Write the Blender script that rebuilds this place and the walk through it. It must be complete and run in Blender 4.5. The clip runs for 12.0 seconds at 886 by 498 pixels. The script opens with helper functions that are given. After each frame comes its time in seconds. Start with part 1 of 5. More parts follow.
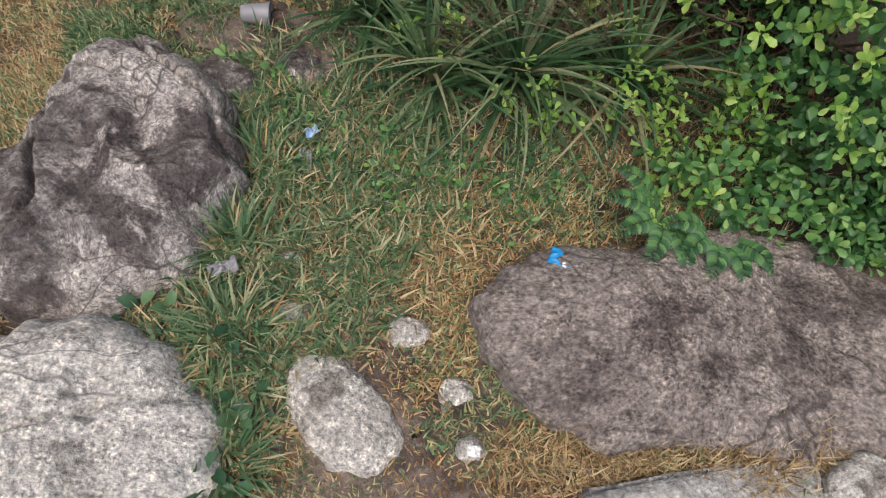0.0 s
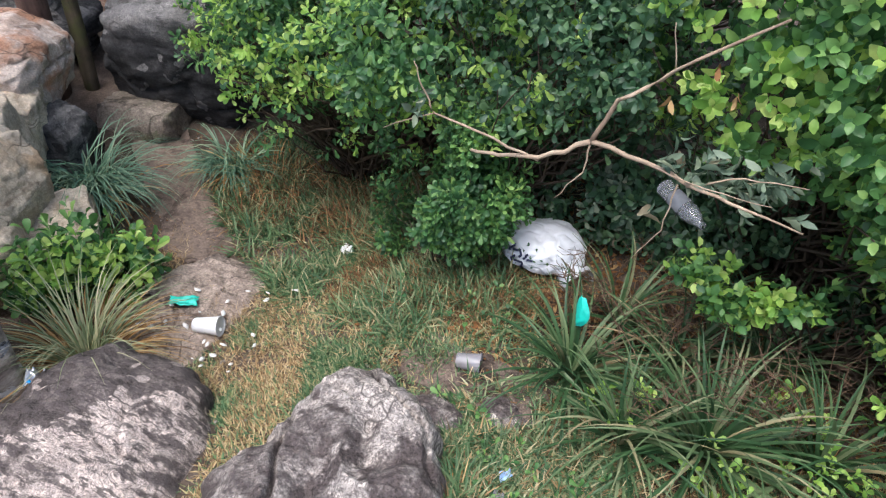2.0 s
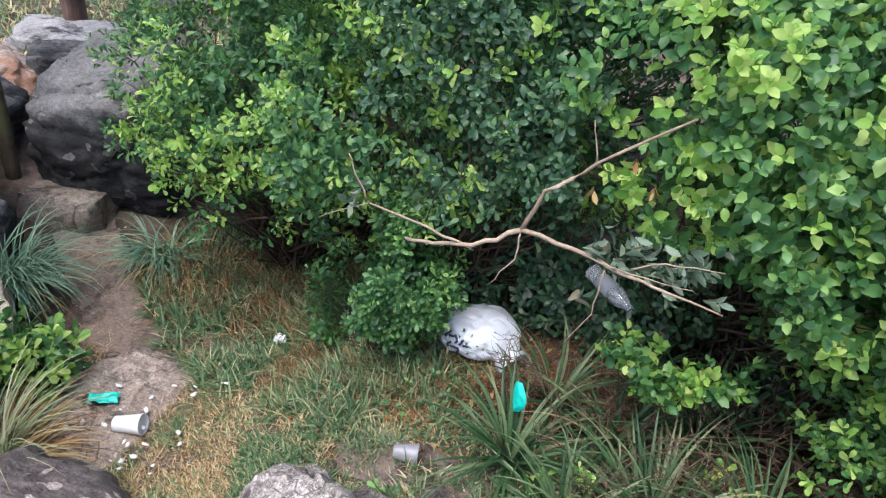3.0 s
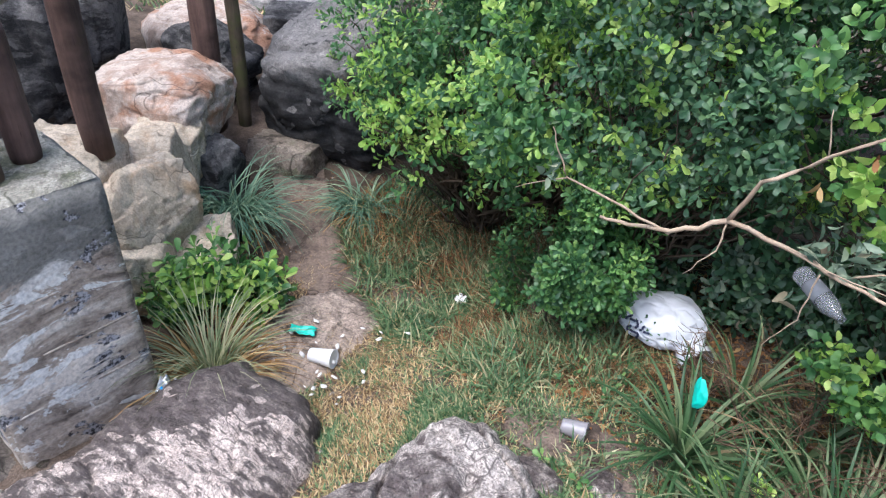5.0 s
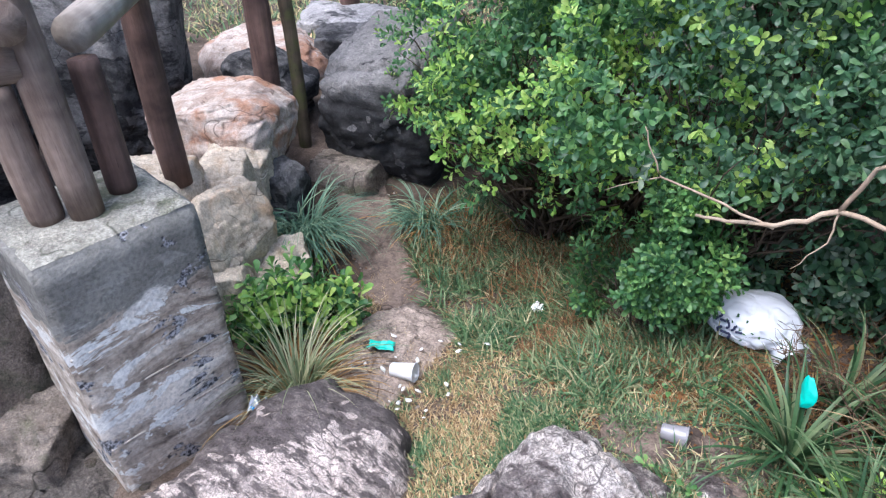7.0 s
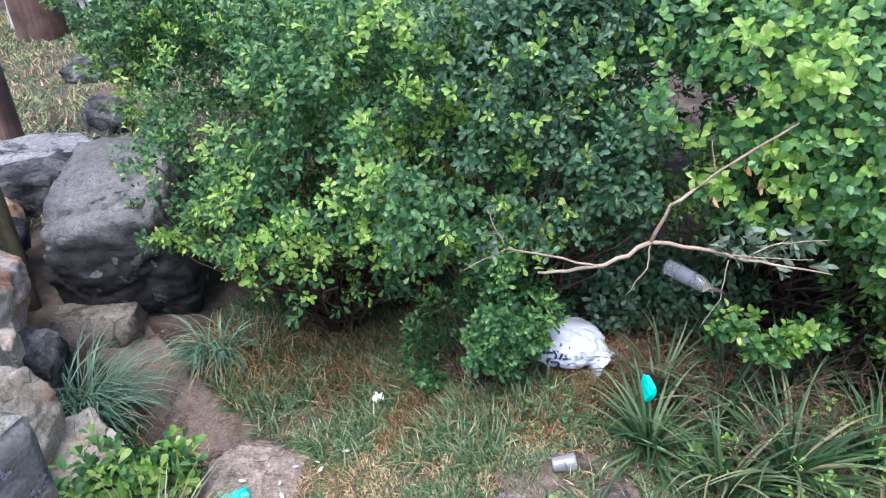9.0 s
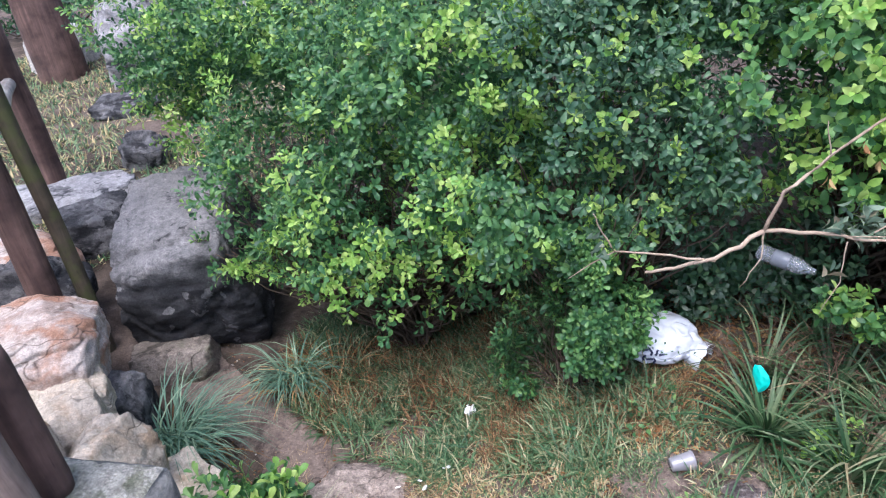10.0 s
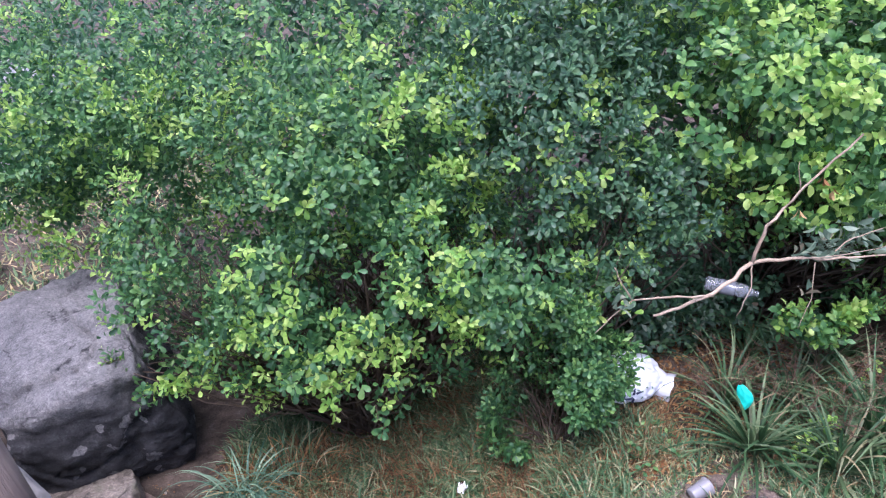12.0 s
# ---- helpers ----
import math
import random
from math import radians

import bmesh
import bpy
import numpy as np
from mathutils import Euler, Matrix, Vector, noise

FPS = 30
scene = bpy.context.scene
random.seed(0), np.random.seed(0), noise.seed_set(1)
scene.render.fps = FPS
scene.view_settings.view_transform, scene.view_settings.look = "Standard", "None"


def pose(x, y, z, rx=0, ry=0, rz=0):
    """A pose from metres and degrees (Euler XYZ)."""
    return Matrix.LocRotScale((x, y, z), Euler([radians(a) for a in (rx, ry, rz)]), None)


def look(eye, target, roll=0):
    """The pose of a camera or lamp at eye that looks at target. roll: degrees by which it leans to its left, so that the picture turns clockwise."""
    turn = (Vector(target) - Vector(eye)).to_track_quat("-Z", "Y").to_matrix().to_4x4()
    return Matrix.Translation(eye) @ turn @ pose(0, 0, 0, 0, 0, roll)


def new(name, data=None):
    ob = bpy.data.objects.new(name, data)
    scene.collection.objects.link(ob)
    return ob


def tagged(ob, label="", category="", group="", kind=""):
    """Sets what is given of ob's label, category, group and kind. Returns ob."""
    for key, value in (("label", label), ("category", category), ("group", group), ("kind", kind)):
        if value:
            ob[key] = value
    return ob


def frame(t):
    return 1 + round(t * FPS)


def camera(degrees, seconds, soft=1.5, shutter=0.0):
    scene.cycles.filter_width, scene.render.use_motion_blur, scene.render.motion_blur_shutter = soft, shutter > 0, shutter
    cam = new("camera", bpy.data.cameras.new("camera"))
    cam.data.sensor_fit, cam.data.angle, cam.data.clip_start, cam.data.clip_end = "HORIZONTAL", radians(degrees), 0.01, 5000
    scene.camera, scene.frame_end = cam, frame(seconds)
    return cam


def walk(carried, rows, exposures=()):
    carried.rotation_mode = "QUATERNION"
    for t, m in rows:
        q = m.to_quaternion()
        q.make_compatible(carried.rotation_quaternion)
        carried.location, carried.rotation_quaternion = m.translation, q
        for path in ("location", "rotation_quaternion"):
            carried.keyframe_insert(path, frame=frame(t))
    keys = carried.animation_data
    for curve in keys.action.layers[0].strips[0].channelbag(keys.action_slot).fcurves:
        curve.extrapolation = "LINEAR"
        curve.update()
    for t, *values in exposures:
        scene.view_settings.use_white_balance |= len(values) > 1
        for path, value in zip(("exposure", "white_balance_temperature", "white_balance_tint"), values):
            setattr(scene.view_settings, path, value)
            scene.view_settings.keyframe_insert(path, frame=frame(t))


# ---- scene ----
cam = camera(67.1, 12.0, 1.2)
PATH = [
    (0, (-0.173, 0.651, 1.630), (-0.041, 1.472, -0.189), 19.3),
    (0.5, (-0.192, 0.635, 1.683), (-0.358, 1.723, 0.014), 7.0),
    (1, (-0.222, 0.615, 1.729), (-0.675, 1.895, 0.260), 2.8),
    (1.5, (-0.322, 0.543, 1.795), (-0.879, 1.914, 0.451), 0.3),
    (2, (-0.350, 0.523, 1.797), (-0.836, 1.978, 0.514), 5.6),
    (2.5, (-0.348, 0.530, 1.808), (-0.718, 2.123, 0.657), 9.8),
    (2.7, (-0.354, 0.507, 1.812), (-0.718, 2.132, 0.705), 8.8),
    (4.3, (-0.327, 0.574, 1.811), (-0.743, 2.264, 0.825), 6.3),
    (4.5, (-0.363, 0.534, 1.830), (-0.894, 2.147, 0.774), 6.9),
    (5, (-0.389, 0.482, 1.827), (-1.202, 1.873, 0.642), 4.6),
    (5.5, (-0.413, 0.467, 1.812), (-1.483, 1.662, 0.618), 3.5),
    (6, (-0.411, 0.456, 1.817), (-1.595, 1.523, 0.609), -0.0),
    (6.5, (-0.422, 0.454, 1.820), (-1.463, 1.694, 0.646), 4.9),
    (6.7, (-0.453, 0.432, 1.811), (-1.441, 1.723, 0.646), 2.1),
    (8.3, (-0.884, 0.314, 1.858), (-1.404, 1.951, 0.833), 0.8),
    (8.5, (-0.938, 0.294, 1.886), (-1.268, 2.028, 0.946), 0.8),
    (9, (-1.044, 0.204, 1.928), (-1.150, 1.950, 0.958), -0.1),
    (9.5, (-1.192, 0.207, 1.956), (-1.277, 1.956, 0.990), -2.0),
    (10, (-1.334, 0.244, 1.965), (-1.485, 1.986, 0.995), -6.2),
    (10.5, (-1.507, 0.287, 1.982), (-1.527, 2.047, 1.032), -5.1),
    (11, (-1.666, 0.312, 2.012), (-1.443, 2.052, 1.050), -6.5),
    (11.5, (-1.846, 0.366, 2.030), (-1.479, 2.080, 1.065), -6.7),
    (12, (-2.018, 0.389, 2.031), (-1.579, 2.148, 1.187), -5.6),
]
walk(cam, [(t, look(eye, target, roll)) for t, eye, target, roll in PATH], [(0, 0.5, 6500, 10), (0.5, 0.6, 6500, 10), (1.0, 0.85, 6450, 10), (2.5, 1.18, 6000, 11), (6, 1.36, 5800, 11.5), (8.5, 1.46, 5550, 14), (10, 1.42, 5600, 16), (12, 1.52, 5480, 26)])

# ---- light ----
world = bpy.data.worlds.new("overcast_sky")
scene.world = world
world.use_nodes = True
wn = world.node_tree.nodes
sky = wn.new("ShaderNodeTexSky")
sky.sky_type, sky.sun_disc = "NISHITA", False
sky.sun_elevation, sky.sun_rotation = radians(68), radians(200)
sky.air_density, sky.dust_density, sky.ozone_density = 1.0, 4.0, 1.0
wn["Background"].inputs["Strength"].default_value = 0.13
world.node_tree.links.new(sky.outputs[0], wn["Background"].inputs["Color"])
sun = new("sun", bpy.data.lights.new("sun", "SUN"))
sun.data.energy, sun.data.angle, sun.data.color = 1.5, radians(35), (1.0, 0.97, 0.92)
SUN_E, SUN_R = radians(68), radians(200)
sun.matrix_world = look((0, 0, 9), (-math.sin(SUN_R) * math.cos(SUN_E), -math.cos(SUN_R) * math.cos(SUN_E), 9 - math.sin(SUN_E)))


# ---- materials ----
def nodes_of(name, rough=0.8, spec=0.3):
    m = bpy.data.materials.new(name)
    m.use_nodes = True
    nt = m.node_tree
    b = nt.nodes["Principled BSDF"]
    b.inputs["Roughness"].default_value = rough
    b.inputs["Specular IOR Level"].default_value = spec
    return m, nt, b


def ramp(nt, src, stops):
    r = nt.nodes.new("ShaderNodeValToRGB")
    e = r.color_ramp.elements
    while len(e) < len(stops):
        e.new(0.5)
    for k, (p, c) in zip(e, stops):
        k.position, k.color = p, (*c, 1)
    nt.links.new(src, r.inputs["Fac"])
    return r.outputs["Color"]


def noise_of(nt, vec, scale, detail=6.0, rough=0.6, distort=0.0):
    n = nt.nodes.new("ShaderNodeTexNoise")
    n.inputs["Scale"].default_value, n.inputs["Detail"].default_value = scale, detail
    n.inputs["Roughness"].default_value, n.inputs["Distortion"].default_value = rough, distort
    if vec is not None:
        nt.links.new(vec, n.inputs["Vector"])
    return n.outputs["Fac"]


def mixed(nt, fac, a, b, kind="MIX"):
    m = nt.nodes.new("ShaderNodeMix")
    m.data_type, m.blend_type = "RGBA", kind
    for sock, v in ((m.inputs[0], fac), (m.inputs[6], a), (m.inputs[7], b)):
        if isinstance(v, (int, float)):
            sock.default_value = v
        elif isinstance(v, tuple):
            sock.default_value = (*v, 1)
        else:
            nt.links.new(v, sock)
    return m.outputs[2]


def bumped(nt, b, heights):
    normal = None
    for h, strength, dist in heights:
        n = nt.nodes.new("ShaderNodeBump")
        n.inputs["Strength"].default_value, n.inputs["Distance"].default_value = strength, dist
        nt.links.new(h, n.inputs["Height"])
        if normal is not None:
            nt.links.new(normal, n.inputs["Normal"])
        normal = n.outputs["Normal"]
    nt.links.new(normal, b.inputs["Normal"])


def coords(nt, kind="Object", scale=(1, 1, 1), turn=(0, 0, 0)):
    c = nt.nodes.new("ShaderNodeTexCoord")
    mp = nt.nodes.new("ShaderNodeMapping")
    mp.inputs["Scale"].default_value = scale
    mp.inputs["Rotation"].default_value = [radians(a) for a in turn]
    nt.links.new(c.outputs[kind], mp.inputs["Vector"])
    return mp.outputs["Vector"]


def rock_mat(name, light, mid, dark, amount=0.5, strata=(1, 1, 1), turn=(0, 0, 0), grit=0.5, stain=None, scale=1.0, veins=0.0, dark_line=None, dark_axis="Z", contour=0.0):
    """Weathered granite: patches of dark lichen, pale crusts, gritty crystals, cracks and pits."""
    m, nt, b = nodes_of(name, 0.9, 0.2)
    v = coords(nt, "Object", strata, turn)
    o = coords(nt, "Object")
    big = noise_of(nt, v, 2.4 * scale, 10, 0.66, 0.4)
    med = noise_of(nt, v, 7.0 * scale, 7, 0.60)
    spot = noise_of(nt, v, 17.0 * scale, 5, 0.62)
    grain = noise_of(nt, o, 62.0, 5, 0.74)
    fine = noise_of(nt, o, 190.0, 3, 0.7)
    white = tuple(min(1, 1.22 * c) for c in light)
    base = ramp(nt, med, [(0.36, mid), (0.46, tuple(0.5 * (p + q) for p, q in zip(mid, light))), (0.54, light), (0.62, light), (0.66, white)])
    base = mixed(nt, ramp(nt, spot, [(0.36, (0.6, 0.6, 0.6)), (0.42, (0, 0, 0))]), base, tuple(0.85 * c for c in mid))
    mask = ramp(nt, big, [(amount - 0.02, (1, 1, 1)), (amount + 0.012, (0, 0, 0))])
    mask2 = ramp(nt, med, [(0.44, (1, 1, 1)), (0.58, (0.45, 0.45, 0.45))])
    col = mixed(nt, mixed(nt, 1.0, mask, mask2, "MULTIPLY"), base, dark)
    # blends towards dark below a noise-broken line along one object axis
    if dark_line is not None:
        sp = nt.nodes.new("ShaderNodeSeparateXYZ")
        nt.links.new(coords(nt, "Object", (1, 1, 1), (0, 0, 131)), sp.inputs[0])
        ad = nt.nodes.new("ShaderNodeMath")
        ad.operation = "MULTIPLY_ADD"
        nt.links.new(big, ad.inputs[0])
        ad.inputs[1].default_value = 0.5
        nt.links.new(sp.outputs[dark_axis], ad.inputs[2])
        col = mixed(nt, ramp(nt, ad.outputs[0], [(dark_line - 0.10, (0.92, 0.92, 0.92)), (dark_line, (0.35, 0.35, 0.35)), (dark_line + 0.06, (0, 0, 0))]), col, ramp(nt, med, [(0.4, tuple(0.6 * c for c in dark)), (0.62, tuple(1.7 * c for c in dark))]))
    if stain:
        st = ramp(nt, noise_of(nt, o, 3.4, 5, 0.6, 0.6), [(0.50, (0, 0, 0)), (0.62, (0.85, 0.85, 0.85))])
        col = mixed(nt, st, col, stain)
    crust = ramp(nt, noise_of(nt, o, 7.0, 3, 0.45, 0.3), [(0.61, (0, 0, 0)), (0.625, (0.8, 0.8, 0.8))])
    col = mixed(nt, crust, col, tuple(min(1, 0.4 * c + 0.65 * l) for c, l in zip(mid, light)))
    clump = ramp(nt, noise_of(nt, o, 27.0, 4, 0.65, 0.5), [(0.36, (0.5, 0.48, 0.47)), (0.5, (1, 1, 1)), (0.64, (1.4, 1.38, 1.34))])
    col = mixed(nt, 0.35, col, clump, "MULTIPLY")
    gr = ramp(nt, grain, [(0.36, (0.55, 0.53, 0.52)), (0.47, (0.93, 0.92, 0.91)), (0.57, (1.2, 1.18, 1.15)), (0.66, (1.55, 1.52, 1.46))])
    col = mixed(nt, grit, col, gr, "MULTIPLY")
    fleck = ramp(nt, noise_of(nt, o, 125.0, 4, 0.7), [(0.38, (0.40, 0.38, 0.37)), (0.46, (0.90, 0.90, 0.90)), (0.56, (1.05, 1.05, 1.05)), (0.63, (1.7, 1.66, 1.6))])
    col = mixed(nt, mixed(nt, 1.0, ramp(nt, spot, [(0.38, (0.35, 0.35, 0.35)), (0.60, (1, 1, 1))]), (grit, grit, grit), "MULTIPLY"), col, mixed(nt, 1.0, col, fleck, "MULTIPLY"))
    vo = nt.nodes.new("ShaderNodeTexVoronoi")
    vo.feature = "DISTANCE_TO_EDGE"
    vo.inputs["Scale"].default_value = 1.9 * scale
    warp = nt.nodes.new("ShaderNodeVectorMath")
    warp.operation = "MULTIPLY_ADD"
    wn_ = nt.nodes.new("ShaderNodeTexNoise")
    wn_.inputs["Scale"].default_value = 4.0
    nt.links.new(v, wn_.inputs["Vector"])
    nt.links.new(wn_.outputs["Color"], warp.inputs[0])
    warp.inputs[1].default_value = (0.55, 0.55, 0.55)
    nt.links.new(v, warp.inputs[2])
    nt.links.new(warp.outputs[0], vo.inputs["Vector"])
    cr = ramp(nt, vo.outputs["Distance"], [(0.0, (0.85, 0.85, 0.85)), (0.016, (0, 0, 0))])
    crm = mixed(nt, 1.0, cr, ramp(nt, noise_of(nt, o, 3.0, 3), [(0.52, (0, 0, 0)), (0.58, (1, 1, 1))]), "MULTIPLY")
    col = mixed(nt, crm, col, tuple(0.5 * c for c in dark))
    if veins:
        vn = ramp(nt, noise_of(nt, coords(nt, "Object", (strata[0], 2.2 * strata[1], strata[2]), turn), 6.5 * scale, 5, 0.6), [(0.42, (1, 1, 1)), (0.455, (0, 0, 0))])
        col = mixed(nt, mixed(nt, 1.0, vn, (veins, veins, veins), "MULTIPLY"), col, dark)
    if contour:
        swirl = noise_of(nt, v, 3.2 * scale, 6, 0.62, 1.6)
        bands = [(0.30, (0, 0, 0))]
        for p in (0.36, 0.43, 0.48, 0.53, 0.60):
            bands += [(p, (0, 0, 0)), (p + 0.009, (1, 1, 1)), (p + 0.024, (0, 0, 0))]
        col = mixed(nt, mixed(nt, 1.0, ramp(nt, swirl, bands), (contour, contour, contour), "MULTIPLY"), col, tuple(1.25 * c for c in dark))
    nt.links.new(col, b.inputs["Base Color"])
    bumped(nt, b, [(big, 0.4, 0.05), (med, 0.7, 0.022), (spot, 0.6, 0.010), (grain, 1.0, 0.011), (fine, 0.7, 0.004)])
    return m


def leaf_mat(name, stops, rough=0.4, through_=0.35, spec=0.45, single=False):
    """Leaves: each one its own tone; light passes through the blade."""
    m, nt, b = nodes_of(name, rough, spec)
    g = nt.nodes.new("ShaderNodeNewGeometry")
    oi = nt.nodes.new("ShaderNodeObjectInfo")
    col = ramp(nt, oi.outputs["Random"] if single else g.outputs["Random Per Island"], stops)
    n = noise_of(nt, coords(nt), 60, 3)
    col = mixed(nt, 0.35, col, ramp(nt, n, [(0.3, (0.55, 0.6, 0.5)), (0.7, (1.25, 1.2, 1.1))]), "MULTIPLY")
    nt.links.new(col, b.inputs["Base Color"])
    t = nt.nodes.new("ShaderNodeBsdfTranslucent")
    nt.links.new(col, t.inputs["Color"])
    mx = nt.nodes.new("ShaderNodeMixShader")
    mx.inputs[0].default_value = through_
    nt.links.new(b.outputs[0], mx.inputs[1])
    nt.links.new(t.outputs[0], mx.inputs[2])
    nt.links.new(mx.outputs[0], nt.nodes["Material Output"].inputs["Surface"])
    return m


def plain_mat(name, col, rough=0.5, spec=0.4, var=0.25, scale=30.0, trans=0.0, alpha=1.0, metal=0.0):
    m, nt, b = nodes_of(name, rough, spec)
    n = noise_of(nt, coords(nt), scale, 5)
    c = mixed(nt, var, (*col,), ramp(nt, n, [(0.3, tuple(0.4 * k for k in col)), (0.7, tuple(min(1, 1.4 * k) for k in col))]))
    nt.links.new(c, b.inputs["Base Color"])
    b.inputs["Transmission Weight"].default_value = trans
    b.inputs["Alpha"].default_value = alpha
    b.inputs["Metallic"].default_value = metal
    bumped(nt, b, [(n, 0.2, 0.004)])
    return m


def wood_mat(name, light, dark, moss=None):
    """Round log: grain and splits run along its length."""
    m, nt, b = nodes_of(name, 0.75, 0.25)
    v = coords(nt, "Object", (14, 14, 0.9))
    o = coords(nt, "Object")
    g = noise_of(nt, v, 1.6, 8, 0.7, 0.4)
    f = noise_of(nt, v, 9.0, 5, 0.7)
    w = noise_of(nt, o, 4.0, 4, 0.6)
    col = ramp(nt, g, [(0.3, dark), (0.5, tuple((a + c) / 2 for a, c in zip(light, dark))), (0.7, light)])
    col = mixed(nt, ramp(nt, w, [(0.35, (0.8, 0.8, 0.8)), (0.6, (0, 0, 0))]), col, tuple(0.55 * c for c in dark))
    col = mixed(nt, ramp(nt, f, [(0.28, (0.9, 0.9, 0.9)), (0.38, (0, 0, 0))]), col, tuple(0.3 * c for c in dark))
    if moss:
        col = mixed(nt, ramp(nt, noise_of(nt, o, 7.0, 4), [(0.45, (0, 0, 0)), (0.6, (0.8, 0.8, 0.8))]), col, moss)
    nt.links.new(col, b.inputs["Base Color"])
    bumped(nt, b, [(g, 0.6, 0.012), (f, 0.6, 0.004)])
    return m


def soil_mat():
    """Sandy soil with brown humus, pale grit and dry litter."""
    m, nt, b = nodes_of("sandy_soil", 0.95, 0.1)
    o = coords(nt)
    big, med, fine = noise_of(nt, o, 1.7, 6, 0.6, 0.5), noise_of(nt, o, 11, 7, 0.7), noise_of(nt, o, 140, 4, 0.7)
    sand = ramp(nt, med, [(0.3, (0.075, 0.056, 0.044)), (0.55, (0.14, 0.107, 0.085)), (0.75, (0.23, 0.19, 0.16))])
    humus = ramp(nt, med, [(0.3, (0.030, 0.024, 0.019)), (0.6, (0.075, 0.057, 0.044)), (0.8, (0.15, 0.115, 0.09))])
    col = mixed(nt, ramp(nt, big, [(0.42, (0, 0, 0)), (0.6, (1, 1, 1))]), sand, humus)
    col = mixed(nt, 0.7, col, ramp(nt, fine, [(0.32, (0.4, 0.38, 0.36)), (0.5, (1, 1, 1)), (0.7, (1.7, 1.65, 1.6))]), "MULTIPLY")
    nt.links.new(col, b.inputs["Base Color"])
    bumped(nt, b, [(med, 0.8, 0.02), (fine, 0.8, 0.006)])
    return m


SOIL = soil_mat()
ROCK_PALE = rock_mat("pale_granite", (0.60, 0.565, 0.52), (0.48, 0.45, 0.41), (0.26, 0.24, 0.215), 0.40, (1.0, 2.2, 1.0), (0, 0, -30), grit=0.85, contour=0.25)
ROCK_LICHEN = rock_mat("lichen_granite", (0.50, 0.455, 0.42), (0.33, 0.295, 0.275), (0.095, 0.078, 0.075), 0.52, grit=0.85, scale=1.3, contour=0.95)
ROCK_STONE = rock_mat("dusty_stone", (0.53, 0.495, 0.45), (0.42, 0.385, 0.345), (0.22, 0.195, 0.17), 0.43, grit=0.8)
ROCK_FLAT = rock_mat("gritty_granite", (0.27, 0.23, 0.207), (0.20, 0.168, 0.152), (0.11, 0.09, 0.083), 0.46, grit=1.0, scale=0.9)
ROCK_PINK = rock_mat("pink_streaked_granite", (0.68, 0.59, 0.54), (0.47, 0.395, 0.36), (0.10, 0.085, 0.082), 0.49, (1.0, 1.8, 1.0), (0, 0, 30), 0.6, None, 1.9, 0.85, -0.04, "Y", 1.0)
# weathered rock; its near-black tones also stand in for shade under the boardwalk
ROCK_DARK = rock_mat("dark_shaded_weathered_rock", (0.165, 0.16, 0.16), (0.10, 0.097, 0.098), (0.03, 0.03, 0.032), 0.52, (1, 1, 2.0), grit=0.4)
ROCK_GREY = rock_mat("grey_boulder", (0.36, 0.345, 0.34), (0.24, 0.23, 0.228), (0.05, 0.05, 0.053), 0.44, (1, 1, 2.0), grit=0.4)
# near-black below a ragged height line, paler grey above it
ROCK_DARK_LOW = rock_mat("dark_bottomed_boulder", (0.225, 0.217, 0.214), (0.165, 0.16, 0.158), (0.026, 0.026, 0.028), 0.38, (1, 1, 2.6), grit=0.5, dark_line=0.57, contour=0.35)
ROCK_RED = rock_mat("rusty_granite", (0.52, 0.45, 0.40), (0.38, 0.29, 0.24), (0.19, 0.135, 0.11), 0.40, stain=(0.36, 0.18, 0.105), grit=0.35)
ROCK_CREAM = rock_mat("cream_granite", (0.58, 0.505, 0.405), (0.44, 0.37, 0.285), (0.19, 0.152, 0.115), 0.385, stain=(0.47, 0.33, 0.21), grit=0.3, scale=1.3)
ROCK_BROWN = rock_mat("dusty_brown_rock", (0.26, 0.222, 0.188), (0.185, 0.155, 0.13), (0.085, 0.074, 0.06), 0.45, (1, 1, 0.6), grit=0.5, stain=(0.11, 0.115, 0.07))
ROCK_SLAB = rock_mat("sandy_slab", (0.40, 0.325, 0.275), (0.27, 0.215, 0.18), (0.12, 0.098, 0.085), 0.47, (1, 1.6, 1), (0, 0, 30), 0.5, None, 1.3, 0.4)
CONCRETE_TOP = rock_mat("mossy_concrete", (0.38, 0.365, 0.315), (0.27, 0.26, 0.215), (0.14, 0.145, 0.10), 0.46, grit=0.6)
CONCRETE_MOSS = rock_mat("green_mossy_concrete", (0.20, 0.20, 0.145), (0.14, 0.145, 0.10), (0.075, 0.085, 0.05), 0.46, grit=0.6)
CONCRETE_KERB = rock_mat("grey_kerb_concrete", (0.40, 0.38, 0.355), (0.28, 0.27, 0.255), (0.18, 0.17, 0.16), 0.4, grit=0.6)
SAND = rock_mat("trodden_sand", (0.215, 0.165, 0.137), (0.152, 0.115, 0.094), (0.08, 0.06, 0.05), 0.45, grit=0.55)
# dust tone lowered so the colour carries the boardwalk's shade
DUST = rock_mat("shaded_grey_rock_dust", (0.135, 0.121, 0.109), (0.095, 0.085, 0.076), (0.048, 0.043, 0.039), 0.47, grit=0.8)


